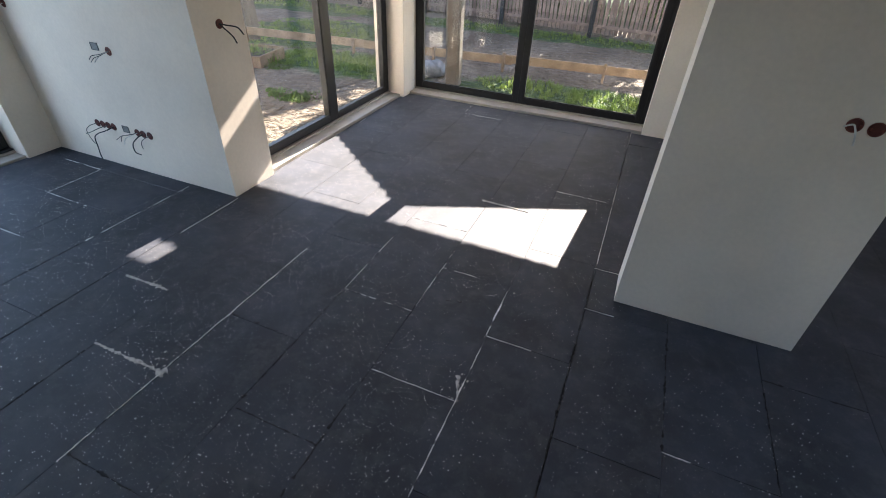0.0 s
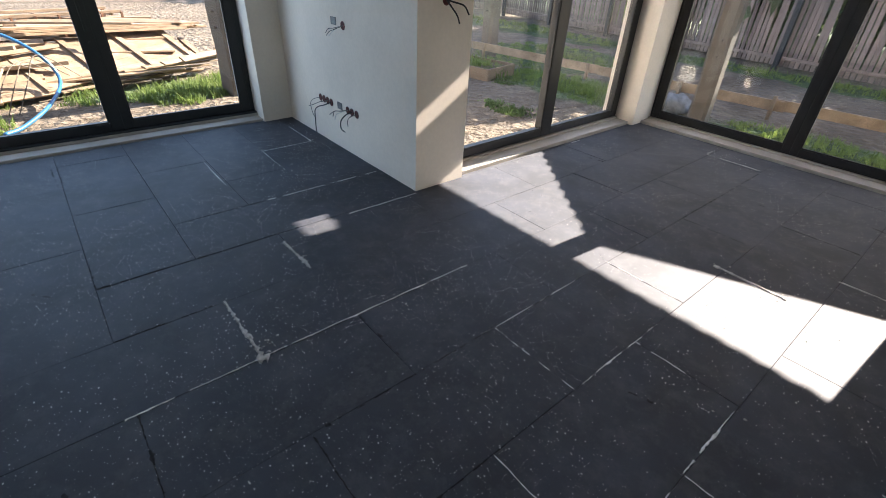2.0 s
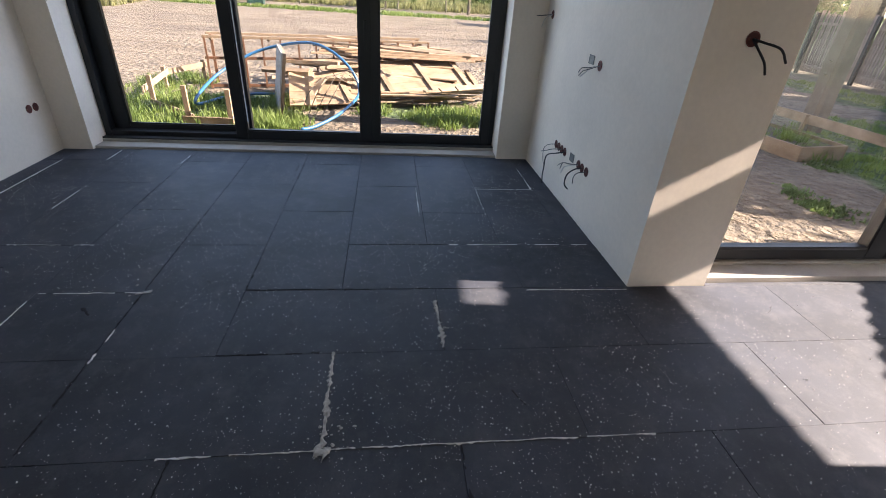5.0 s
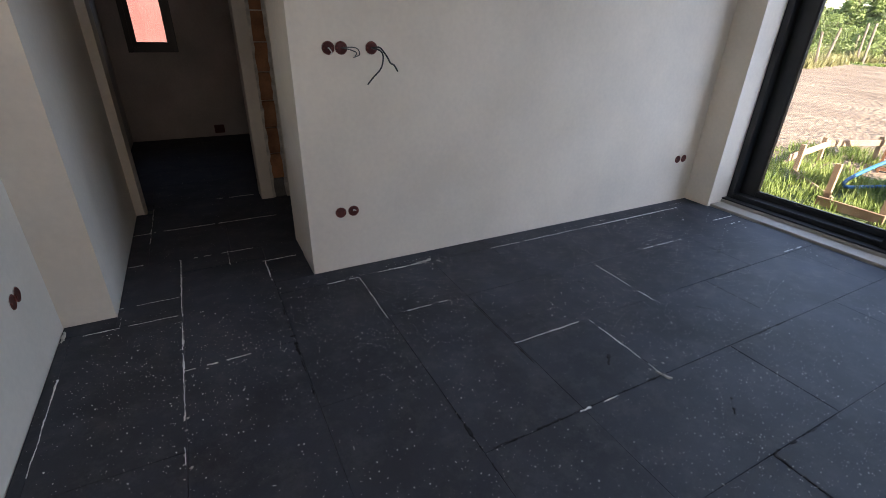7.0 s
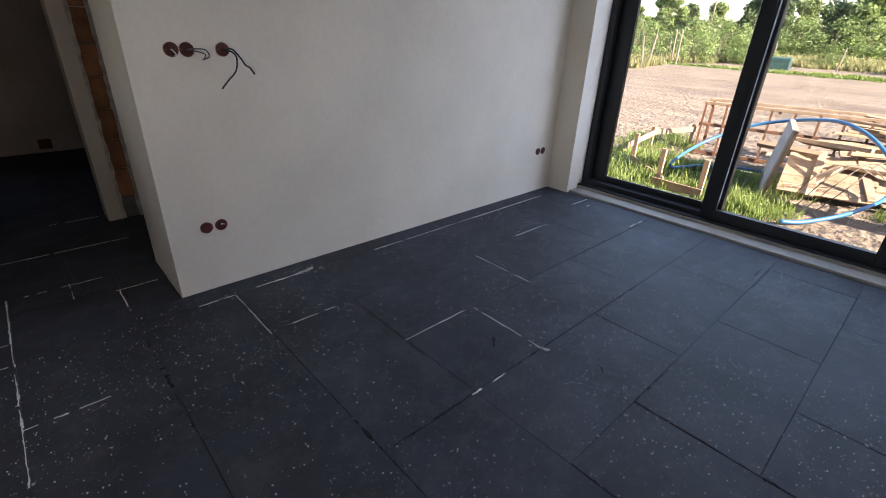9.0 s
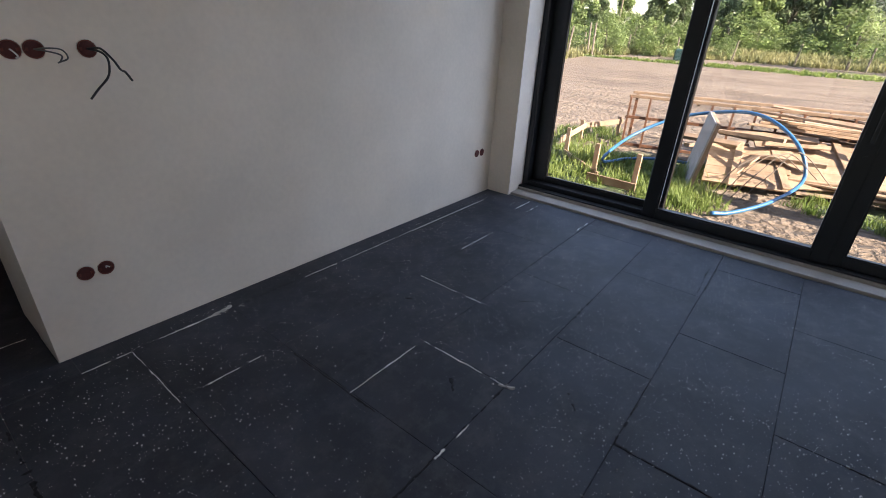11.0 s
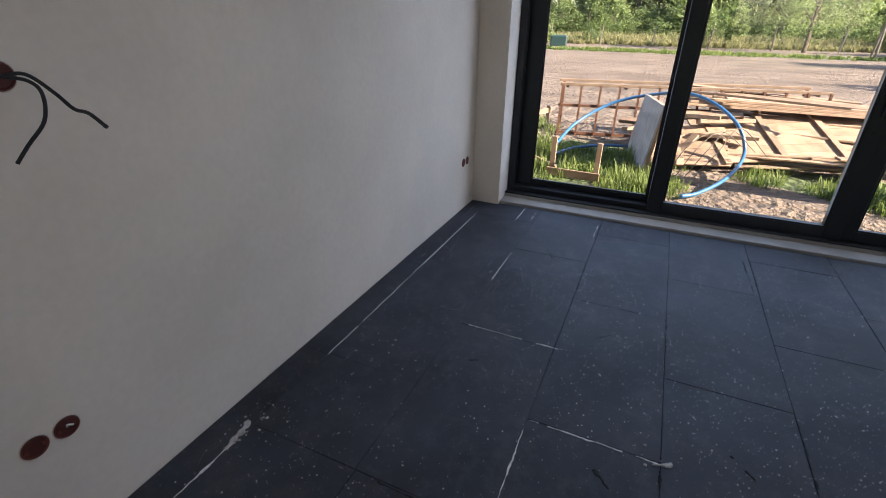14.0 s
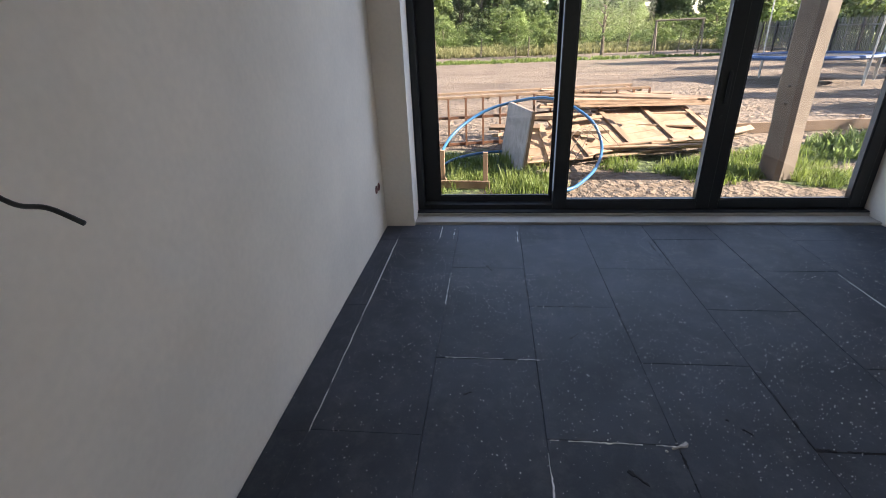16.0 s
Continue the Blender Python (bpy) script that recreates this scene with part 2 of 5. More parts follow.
d_n3 = ground_noise(1.8, 6)
dt.links.new(d_n3.outputs[0], d_sum.inputs[1])
dt.links.new(d_sum.outputs[0], d_cut.inputs[0])
d_mix = dt.nodes.new("ShaderNodeMixRGB")
dt.links.new(d_cut.outputs[0], d_mix.inputs[0])
d_map = dt.nodes.new("ShaderNodeMapping")
d_map.inputs["Scale"].default_value = (0.55, 0.14, 1)
d_map.inputs["Rotation"].default_value = (0, 0, 0.25)
dt.links.new(d_geo.outputs["Position"], d_map.inputs[0])
d_fur = dt.nodes.new("ShaderNodeTexNoise")
d_fur.inputs["Scale"].default_value, d_fur.inputs["Detail"].default_value, d_fur.inputs["Distortion"].default_value = 1.6, 7, 1.2
dt.links.new(d_map.outputs[0], d_fur.inputs["Vector"])
d_furc = ground_ramp(d_fur.outputs[0], 0.36, (0.60, 0.57, 0.54), 0.60, (1.0, 1.0, 1.0))
d_mul2 = dt.nodes.new("ShaderNodeMixRGB")
d_mul2.blend_type = "MULTIPLY"
d_mul2.inputs[0].default_value = 1
dt.links.new(d_mulc.outputs[0], d_mul2.inputs[1])
dt.links.new(d_furc.outputs[0], d_mul2.inputs[2])
dt.links.new(d_mul2.outputs[0], d_mix.inputs[1])
dt.links.new(d_turf.outputs[0], d_mix.inputs[2])
dt.links.new(d_mix.outputs[0], db.inputs["Base Color"])
d_bump = dt.nodes.new("ShaderNodeBump")
d_bump.inputs["Strength"].default_value, d_bump.inputs["Distance"].default_value = 1.0, 0.16
d_hsum = dt.nodes.new("ShaderNodeMath")
d_hsum.operation = "MULTIPLY_ADD"
d_hsum.inputs[1].default_value = 2.5
dt.links.new(d_fur.outputs[0], d_hsum.inputs[0])
dt.links.new(d_n2.outputs[0], d_hsum.inputs[2])
dt.links.new(d_hsum.outputs[0], d_bump.inputs["Height"])
dt.links.new(d_bump.outputs[0], db.inputs["Normal"])


# ---- builders ----
def box(bm, x0, x1, y0, y1, z0, z1, m=None, bevel=0.0):
    """Adds a box to bm, with its edges eased by bevel, in the pose m."""
    made = bmesh.ops.create_cube(bm, size=1)["verts"]
    bmesh.ops.transform(bm, matrix=Matrix.LocRotScale(((x0 + x1) / 2, (y0 + y1) / 2, (z0 + z1) / 2), None, (abs(x1 - x0), abs(y1 - y0), abs(z1 - z0))), verts=made)
    if bevel:
        edges = list({e for v in made for e in v.link_edges})
        out = bmesh.ops.bevel(bm, geom=edges, offset=bevel, segments=1, affect="EDGES", profile=0.5)
        made = list({v for f in out["faces"] for v in f.verts} | {v for v in made if v.is_valid})
    if m is not None:
        bmesh.ops.transform(bm, matrix=m, verts=made)
    return bm


def boxes(*specs, bevel=0.0):
    bm = bmesh.new()
    for s in specs:
        box(bm, *s, bevel=bevel)
    return bm


def finish(name, bm, mat, smooth=False):
    me = bpy.data.meshes.new(name)
    bmesh.ops.recalc_face_normals(bm, faces=bm.faces)
    bm.to_mesh(me)
    bm.free()
    me.materials.append(mat)
    if smooth:
        for p in me.polygons:
            p.use_smooth = True
    return me


def part(name, bm, mat, parent=None, label="", smooth=False, m=None):
    """One mesh object from bm, under a thing or a part."""
    ob = new(name, finish(name, bm, mat, smooth))
    if parent is not None:
        ob.parent = parent
    if m is not None:
        ob.matrix_basis = m
    if label:
        ob["label"] = label
    return ob


def thing(name, label, category, m=None, group="", kind=""):
    ob = new(name)
    ob.empty_display_size = 0.1
    if m is not None:
        ob.matrix_basis = m
    return tagged(ob, label, category, group, kind)


def tube(bm, pts, r, sides=8, r_end=None):
    """A round bar along pts."""
    pts = [Vector(p) for p in pts]
    rings = []
    for i, p in enumerate(pts):
        d = (pts[min(i + 1, len(pts) - 1)] - pts[max(i - 1, 0)]).normalized()
        a = d.orthogonal().normalized() if not rings else (ref - d * ref.dot(d)).normalized()
        ref = a
        b = d.cross(a)
        rr = r if r_end is None else r + (r_end - r) * i / (len(pts) - 1)
        rings.append([bm.verts.new(p + rr * (math.cos(6.2832 * k / sides) * a + math.sin(6.2832 * k / sides) * b)) for k in range(sides)])
    for u, v in zip(rings, rings[1:]):
        for k in range(sides):
            bm.faces.new((u[k], u[(k + 1) % sides], v[(k + 1) % sides], v[k]))
    bm.faces.new(rings[0][::-1])
    bm.faces.new(rings[-1])
    return bm


def curve_points(ctrl, n=6):
    """Smooth points through ctrl (Catmull-Rom)."""
    c = [Vector(p) for p in ctrl]
    c = [c[0] * 2 - c[1]] + c + [c[-1] * 2 - c[-2]]
    out = []
    for i in range(1, len(c) - 2):
        for k in range(n):
            u = k / n
            out.append(0.5 * (2 * c[i] + (c[i + 1] - c[i - 1]) * u + (2 * c[i - 1] - 5 * c[i] + 4 * c[i + 1] - c[i + 2]) * u * u + (3 * c[i] - c[i - 1] - 3 * c[i + 1] + c[i + 2]) * u ** 3))
    return out + [c[-2]]


# ---- structure: walls ----
HEAD, CEIL = 2.92, 3.02


def wall(name, label, *specs, mat=PLASTER):
    return tagged(part(name, boxes(*specs), mat), label, "wall", kind="structure")


wall("wall_south", "smooth white plastered wall with socket boxes", (-5.75, -1.80, -2.35, -1.77, -0.1, CEIL))
wall("wall_west", "white plastered wall around the wide sliding window", (-5.75, -5.32, -1.77, -1.525, -0.1, CEIL), (-5.75, -5.32, 2.18, 2.49, -0.1, CEIL), (-5.75, -5.32, -1.525, 2.18, HEAD, CEIL))
wall("wall_north_west", "white plastered wall with cable ends, lit from the window", (-5.75, -3.06, 2.49, 2.98, -0.1, CEIL))
wall("wall_bay_west", "white plastered head over the bay window and corner post", (-3.45, -3.06, 2.98, 5.60, HEAD, CEIL), (-3.45, -3.035, 5.60, 6.15, -0.1, CEIL))
wall("wall_bay_north", "white plastered wall beside the bay window", (-3.035, 0.06, 5.74, 6.15, HEAD, CEIL), (0.06, 3.5, 5.74, 6.15, -0.1, CEIL))
wall("wall_east", "plain white plastered wall closing the room", (3.5, 3.8, -4.6, 0.6, -0.1, 5.4), (3.5, 3.8, 3.2, 6.15, -0.1, 5.4), (3.5, 3.8, 0.6, 3.2, -0.1, 0.4), (3.5, 3.8, 0.6, 3.2, 2.5, 5.4))
wall("wall_partition", "short white plastered partition with two socket boxes", (0.11, 1.14, 2.53, 2.83, -0.04, CEIL))
wall("wall_hall_east", "white plastered pillar and hallway wall", (-0.74, -0.52, -3.30, -1.75, -0.1, 5.4), (-0.52, -0.40, -4.6, -1.75, -0.1, 5.4))
wall("wall_stair_south", "plain white plastered wall at the head of the stairs", (-0.52, 3.5, -4.9, -4.6, -0.1, 5.4))
wall("wall_door", "white plastered wall with a doorway without a door", (-0.80, -0.50, -3.52, -3.30, -0.1, CEIL), (-1.80, -1.70, -3.52, -3.30, -0.1, CEIL), (-3.6, -1.93, -3.52, -3.30, -0.1, CEIL), (-1.93, -1.80, -3.52, -3.36, -0.1, CEIL), (-1.70, -0.80, -3.52, -3.30, 2.15, CEIL))
wall("wall_hall_end", "plain white plastered wall closing the corridor", (-3.9, -3.6, -3.52, -2.35, -0.1, CEIL))
wall("wall_back_room", "grey-brown plaster walls of the small back room, darkened for its shade", (-2.6, -1.27, -6.35, -6.05, -0.1, CEIL), (-0.75, 0.2, -6.35, -6.05, -0.1, CEIL), (-1.27, -0.75, -6.35, -6.05, -0.1, 1.03), (-1.27, -0.75, -6.35, -6.05, 2.2, CEIL), (-2.75, -2.6, -6.35, -3.52, -0.1, CEIL), (-0.55, -0.30, -6.05, -4.9, -0.1, CEIL), (-0.55, -0.30, -4.9, -3.52, -0.1, CEIL), mat=DIM_PLASTER)
ceil_bm = boxes((-5.75, -3.45, -6.35, 2.98, CEIL, CEIL + 0.25), (-3.45, -0.5, -6.35, 6.15, CEIL, CEIL + 0.25), (-0.5, 3.8, 0.2, 6.15, CEIL, CEIL + 0.25), (0.62, 3.8, -4.9, 0.2, CEIL, CEIL + 0.25))
tagged(part("ceiling", ceil_bm, CEILING), "plain white plastered ceiling", "ceiling", kind="structure")
tagged(part("ceiling_stairwell", boxes((-0.6, 3.8, -4.9, 0.5, 5.4, 5.6), (-0.5, 0.8, 0.2, 0.4, CEIL + 0.25, 5.4), (0.62, 0.8, -4.6, 0.2, CEIL + 0.25, 5.4)), CEILING), "plain white stairwell ceiling and sides", "ceiling", kind="structure")

# floor slab under the insulation boards
floor = tagged(part("floor", boxes((-5.50, -3.10, -6.05, 2.60, -0.30, -0.052), (-3.10, 3.5, -6.05, 5.98, -0.30, -0.052)), SLAB), "screed slab covered with dark graphite insulation boards", "floor", kind="structure")


# ---- windows ----
def sash(name, parent, u0, u1, w0, w1, v0, v1, edge, bottom, m):
    """A dark sash of four bars round one pane, in the wall's own axes: u along, v into the room, w up."""
    s = part(name, boxes((u0, u0 + edge, v0, v1, w0, w1), (u1 - edge, u1, v0, v1, w0, w1), (u0 + edge, u1 - edge, v0, v1, w0, w0 + bottom), (u0 + edge, u1 - edge, v0, v1, w1 - edge, w1), bevel=0.004), FRAME, parent, m=m)
    bead = 0.012
    mid = (v0 + v1) / 2
    g = part("pane", boxes((u0 + edge - 0.004, u1 - edge + 0.004, mid - 0.012, mid + 0.012, w0 + bottom - 0.004, w1 - edge + 0.004)), GLASS, s, "clear double glass pane")
    g.visible_shadow = False
    part("glazing_bead", boxes((u0 + edge, u0 + edge + bead, mid + 0.013, v1 - 0.006, w0 + bottom, w1 - edge), (u1 - edge - bead, u1 - edge, mid + 0.013, v1 - 0.006, w0 + bottom, w1 - edge), (u0 + edge + bead, u1 - edge - bead, mid + 0.013, v1 - 0.006, w0 + bottom, w0 + bottom + bead)), FRAME, s)
    return s


def outer_frame(parent, u0, u1, w0, w1, v0, v1, edge, m):
    return part("window_frame", boxes((u0, u0 + edge, v0, v1, w0, w1), (u1 - edge, u1, v0, v1, w0, w1), (u0 + edge, u1 - edge, v0, v1, w0, w0 + edge), (u0 + edge, u1 - edge, v0, v1, w1 - edge, w1), bevel=0.003), FRAME, parent, m=m)


def axes(o, u, v):
    """A pose whose x runs along u and y along v."""
    u, v = Vector(u), Vector(v)
    return Matrix.Translation(o) @ Matrix((u, v, u.cross(v))).transposed().to_4x4()


# west sliding window: u along -y, v towards the room
WEST = axes((-5.60, 2.18, 0), (0, -1, 0), (1, 0, 0))
win_w = thing("window_1", "wide sliding window with anthracite frames and clear glass", "window", kind="structure")
outer_frame(win_w, 0, 3.705, 0.05, HEAD, -0.14, 0.03, 0.055, WEST)
sash("sash", win_w, 0.045, 1.235, 0.065, HEAD - 0.03, -0.045, 0.035, 0.085, 0.075, WEST)
slide = sash("sliding_sash", win_w, 1.225, 2.52, 0.060, HEAD - 0.03, -0.055, 0.045, 0.105, 0.080, WEST)
sash("sash", win_w, 2.39, 3.66, 0.075, HEAD - 0.03, -0.130, -0.060, 0.145, 0.075, WEST)
part("bottom_track", boxes((0, 3.705, 0.031, 0.100, 0.049, 0.062), bevel=0.003), FRAME, win_w, m=WEST)
part("pull_handle", boxes((1.262, 1.285, 0.060, 0.078, 0.92, 1.16), (1.266, 1.281, 0.045, 0.061, 0.93, 0.96), (1.266, 1.281, 0.045, 0.061, 1.12, 1.15), bevel=0.003), FRAME, slide, "slim black pull handle")
part("lock_cylinder", tube(bmesh.new(), [(1.273, 0.045, 0.82), (1.273, 0.058, 0.82)], 0.013, 12), FRAME, slide, "small dark lock cylinder")
part("threshold", boxes((0, 3.705, 0.10, 0.245, -0.05, 0.022), (0, 3.705, -0.02, 0.105, -0.05, 0.048), bevel=0.004), THRESHOLD, win_w, "dusty pale threshold strip", m=WEST)

# bay window, west side
BAYW = axes((-3.30, 5.60, 0), (0, -1, 0), (1, 0, 0))
win_b = thing("window_2", "floor-to-ceiling bay window with anthracite frames", "window", kind="structure")
outer_frame(win_b, 0, 2.62, 0.05, HEAD, -0.06, 0.03, 0.05, BAYW)
sash("sash", win_b, 0.04, 1.30, 0.060, HEAD - 0.03, -0.045, 0.035, 0.075, 0.060, BAYW)
sash("sash", win_b, 1.30, 2.58, 0.060, HEAD - 0.03, -0.045, 0.045, 0.085, 0.075, BAYW)
part("threshold", boxes((0, 2.62, 0.03, 0.205, -0.05, 0.030), (0, 2.62, -0.02, 0.06, -0.05, 0.048), bevel=0.004), THRESHOLD, win_b, "dusty pale threshold strip", m=BAYW)

# bay window, north side: u along -x, v towards the room (-y)
BAYN = axes((0.06, 6.00, 0), (-1, 0, 0), (0, -1, 0))
win_n = thing("window_3", "wide floor-to-ceiling bay window with anthracite frames", "window", kind="structure")
outer_frame(win_n, 0, 3.095, 0.05, HEAD, -0.06, 0.03, 0.05, BAYN)
sash("sash", win_n, 0.04, 1.60, 0.060, HEAD - 0.03, -0.045, 0.035, 0.070, 0.070, BAYN)
sash("sash", win_n, 1.60, 3.065, 0.060, HEAD - 0.03, -0.045, 0.035, 0.075, 0.070, BAYN)
part("threshold", boxes((0, 3.095, 0.03, 0.225, -0.05, 0.030), (0, 3.095, -0.02, 0.06, -0.05, 0.048), bevel=0.004), THRESHOLD, win_n, "dusty pale threshold strip", m=BAYN)

# unseen plain window, added to light the east side
EASTW = axes((3.62, 0.6, 0), (0, 1, 0), (-1, 0, 0))
win_e = thing("window_5", "plain unseen window with a dark frame, added to light the east side", "window", kind="structure")
outer_frame(win_e, 0, 2.6, 0.4, 2.5, -0.05, 0.05, 0.06, EASTW)
sash("sash", win_e, 0.04, 2.56, 0.43, 2.47, -0.04, 0.03, 0.07, 0.07, EASTW)

# small window of the back room
BACK = Matrix.Translation((-1.27, -6.12, 0))
win_s = thing("window_4", "small narrow window with a dark frame", "window", kind="structure")
outer_frame(win_s, 0, 0.52, 1.03, 2.2, -0.05, 0.075, 0.05, BACK)
sash("sash", win_s, 0.03, 0.49, 1.06, 2.17, -0.03, 0.06, 0.06, 0.07, BACK)


# ---- outdoors: ground ----
G0 = -0.30


def turf_at(x, y):
    """How grassy the ground is, 0 to 1."""
    def blob(cx, cy, rx, ry):
        return max(0.0, 1.25 - math.hypot((x - cx) / rx, (y - cy) / ry))
    v = max(blob(-8.2, -1.7, 1.5, 1.9), blob(-8.4, 1.9, 0.75, 1.2), blob(-9.2, 3.8, 0.7, 1.1), blob(-1.2, 7.6, 2.6, 1.0), blob(-5.2, 7.6, 2.6, 1.1), blob(-7.4, 9.6, 2.2, 2.0), blob(-3.0, 12.4, 7.0, 0.8), blob(-10.5, 12.4, 5.0, 1.2), blob(-7.6, 3.2, 0.6, 0.8), blob(3, 8.0, 2.5, 1.5), blob(-9.0, 4.8, 1.1, 1.2))
    if x < -33:
        v = max(v, 0.9 - abs(x + 36.5) / 2.6)
    if x < -49:
        v = max(v, min(0.9, (-49 - x) / 4))
    if y < -9 + 0.15 * x:
        v = max(v, min(0.9, (-9 + 0.15 * x - y) / 3))
    if y > 14.5 - 0.15 * x or x > 8:
        v = max(v, 0.8)
    return min(v, 0.9)


def ground_height(x, y):
    h = G0 + 0.03 * noise.noise((x * 0.35, y * 0.35, 0)) + 0.015 * noise.noise((x * 1.7, y * 1.7, 3))
    if -34 < x < -11:
        h += 0.035 * noise.noise((x * 1.4, y * 0.35, 7))
    return h


gx = [-900, -500, -300, -200, -140, -100, -80, -70] + [-62 + 2 * i for i in range(11)] + [-40 + 0.5 * i for i in range(52)] + [-14 + 0.2 * i for i in range(46)] + [-4.8 + 0.3 * i for i in range(30)] + [5, 7, 10, 15, 25, 50, 120, 300, 900]
gy = [-900, -400, -200, -100, -60, -40, -30, -24, -20, -16, -13] + [-11 + 0.4 * i for i in range(18)] + [-3.8 + 0.2 * i for i in range(90)] + [14.4 + 0.6 * i for i in range(12)] + [23, 27, 33, 45, 70, 120, 300, 900]
gv, gf, gt_val = [], [], []
for x in gx:
    for y in gy:
        inside = -5.6 < x < 3.6 and -6.2 < y < 6.0 and not (x < -3.35 and y > 2.85)
        gv.append((x, y, -0.45 if inside else ground_height(x, y)))
        gt_val.append(turf_at(x, y))
ny = len(gy)
for i in range(len(gx) - 1):
    for j in range(ny - 1):
        a = i * ny + j
        gf.append((a, a + ny, a + ny + 1, a + 1))
gme = bpy.data.meshes.new("ground")
gme.from_pydata(gv, [], gf)
gme.materials.append(GROUND)
turf_attr = gme.attributes.new("turf", "FLOAT", "POINT")
turf_attr.data.foreach_set("value", gt_val)
for p in gme.polygons:
    p.use_smooth = True
ground = tagged(new("ground", gme), "sandy bare garden soil with patches of grass", "ground", kind="structure")
tagged(part("foundation", boxes((-5.72, -3.42, -6.33, 2.95, -0.6, -0.10), (-3.42, 3.78, -6.33, 6.13, -0.6, -0.10)), SLAB), "grey concrete foundation edge", "foundation", kind="structure")


# grass blades
def grass_patch(name, label, spots, seed, mat, hmin, hmax, width=0.007):
    """Bent blades in tufts: spots of (x, y, rx, ry, tufts)."""
    rnd = random.Random(seed)
    vs, fs = [], []
    for cx, cy, rx, ry, count in spots:
        for _ in range(count):
            a, r = rnd.uniform(0, 6.283), math.sqrt(rnd.random())
            x, y = cx + rx * r * math.cos(a), cy + ry * r * math.sin(a)
            if -5.9 < x < 3.9 and -6.4 < y < (3.2 if x < -3.6 else 6.3):
                continue
            tall = rnd.uniform(hmin, hmax) * (1.15 - 0.6 * r)
            for _ in range(9):
                bx, by = x + rnd.gauss(0, 0.035), y + rnd.gauss(0, 0.035)
                z = ground_height(bx, by) - 0.01
                d, h = rnd.uniform(0, 6.283), tall * rnd.uniform(0.5, 1.1)
                lean = rnd.uniform(0.1, 0.75) * h
                ca, sa = math.cos(d), math.sin(d)
                w = width * rnd.uniform(0.6, 1.4)
                k = len(vs)
                vs += [(bx - sa * w, by + ca * w, z), (bx + sa * w, by - ca * w, z),
                       (bx + ca * lean * 0.35 - sa * w * 0.8, by + sa * lean * 0.35 + ca * w * 0.8, z + h * 0.6), (bx + ca * lean * 0.35 + sa * w * 0.8, by + sa * lean * 0.35 - ca * w * 0.8, z + h * 0.6),
                       (bx + ca * lean, by + sa * lean, z + h)]
                fs += [(k, k + 1, k + 3, k + 2), (k + 2, k + 3, k + 4)]
    me = bpy.data.meshes.new(name)
    me.from_pydata(vs, [], fs)
    me.materials.append(mat)
    return tagged(new(name, me), label, "grass", kind="stuff")


grass_patch("grass", "long bright green grass growing beside the timber", [(-8.1, -1.9, 1.0, 1.1, 430), (-7.6, -0.6, 0.5, 0.7, 150), (-8.7, -0.4, 0.6, 0.6, 110), (-8.1, 2.1, 0.55, 0.8, 110), (-8.3, 0.9, 0.3, 0.3, 30), (-8.8, 3.5, 0.6, 0.6, 80), (-7.5, 3.3, 0.35, 0.5, 90), (-9.8, -2.6, 1.2, 0.7, 160), (-7.95, 2.05, 0.55, 0.6, 170), (-7.3, -0.35, 0.3, 0.35, 60), (-8.35, 2.9, 0.7, 0.6, 150)], 3, GRASS, 0.10, 0.27, 0.006)
grass_patch("grass", "patchy green grass in front of the board edging", [(-1.9, 7.9, 0.9, 0.5, 130), (-0.6, 7.75, 0.6, 0.6, 110), (0.5, 7.9, 0.8, 0.5, 110), (-0.4, 7.1, 0.35, 0.3, 50), (1.8, 8.1, 1.2, 0.6, 90), (-5.9, 7.7, 0.9, 0.7, 190), (-4.6, 7.7, 1.0, 0.8, 240), (-7.6, 9.6, 1.6, 1.6, 280), (-3.2, 12.4, 6.0, 0.5, 330), (-11, 12.6, 3.5, 0.8, 260)], 4, GRASS, 0.07, 0.18, 0.006)
grass_patch("weeds", "tufts of low weeds on the bare strip", [(-0.5, 7.0, 0.25, 0.2, 60), (-5.0, 5.6, 0.5, 0.25, 60), (0.3, 6.8, 0.2, 0.15, 30), (-6.4, 6.9, 0.4, 0.3, 50), (-1.6, 7.1, 0.3, 0.2, 40)], 5, LEAF_A, 0.05, 0.12, 0.012)
grass_patch("weeds", "broad-leaved green weeds beside the edging board", [(-9.1, 4.8, 0.7, 0.8, 170)], 8, LEAF_A, 0.15, 0.4, 0.02)
grass_patch("meadow_grass", "low green grass strip along the field edge", [(-36.5, 0, 1.4, 15, 900)], 6, GRASS, 0.15, 0.32, 0.03)
grass_patch("meadow_grass", "tall yellowing meadow grass beyond the field", [(-50, 0, 5.0, 34, 4200), (-26, -14.5, 10, 1.8, 900), (-45, -17, 10, 4, 900)], 7, DRY_GRASS, 0.55, 1.05, 0.035)


# ---- outdoors: timber and clutter ----
def plank(name, label, a, b, w, t, mat=TIMBER, turn=0.0, parent=None, category="plank", group=""):
    """A sawn board from a to b, w wide and t thick, turned about its length."""
    a, b = Vector(a), Vector(b)
    bm = box(bmesh.new(), 0, (b - a).length, -w / 2, w / 2, -t / 2, t / 2, bevel=min(0.004, t / 5))
    q = (b - a).to_track_quat("X", "Z").to_matrix().to_4x4()
    ob = part(name, bm, mat, parent, m=Matrix.Translation(a) @ q @ pose(0, 0, 0, turn))
    if parent is None:
        tagged(ob, label, category, group)
    return ob


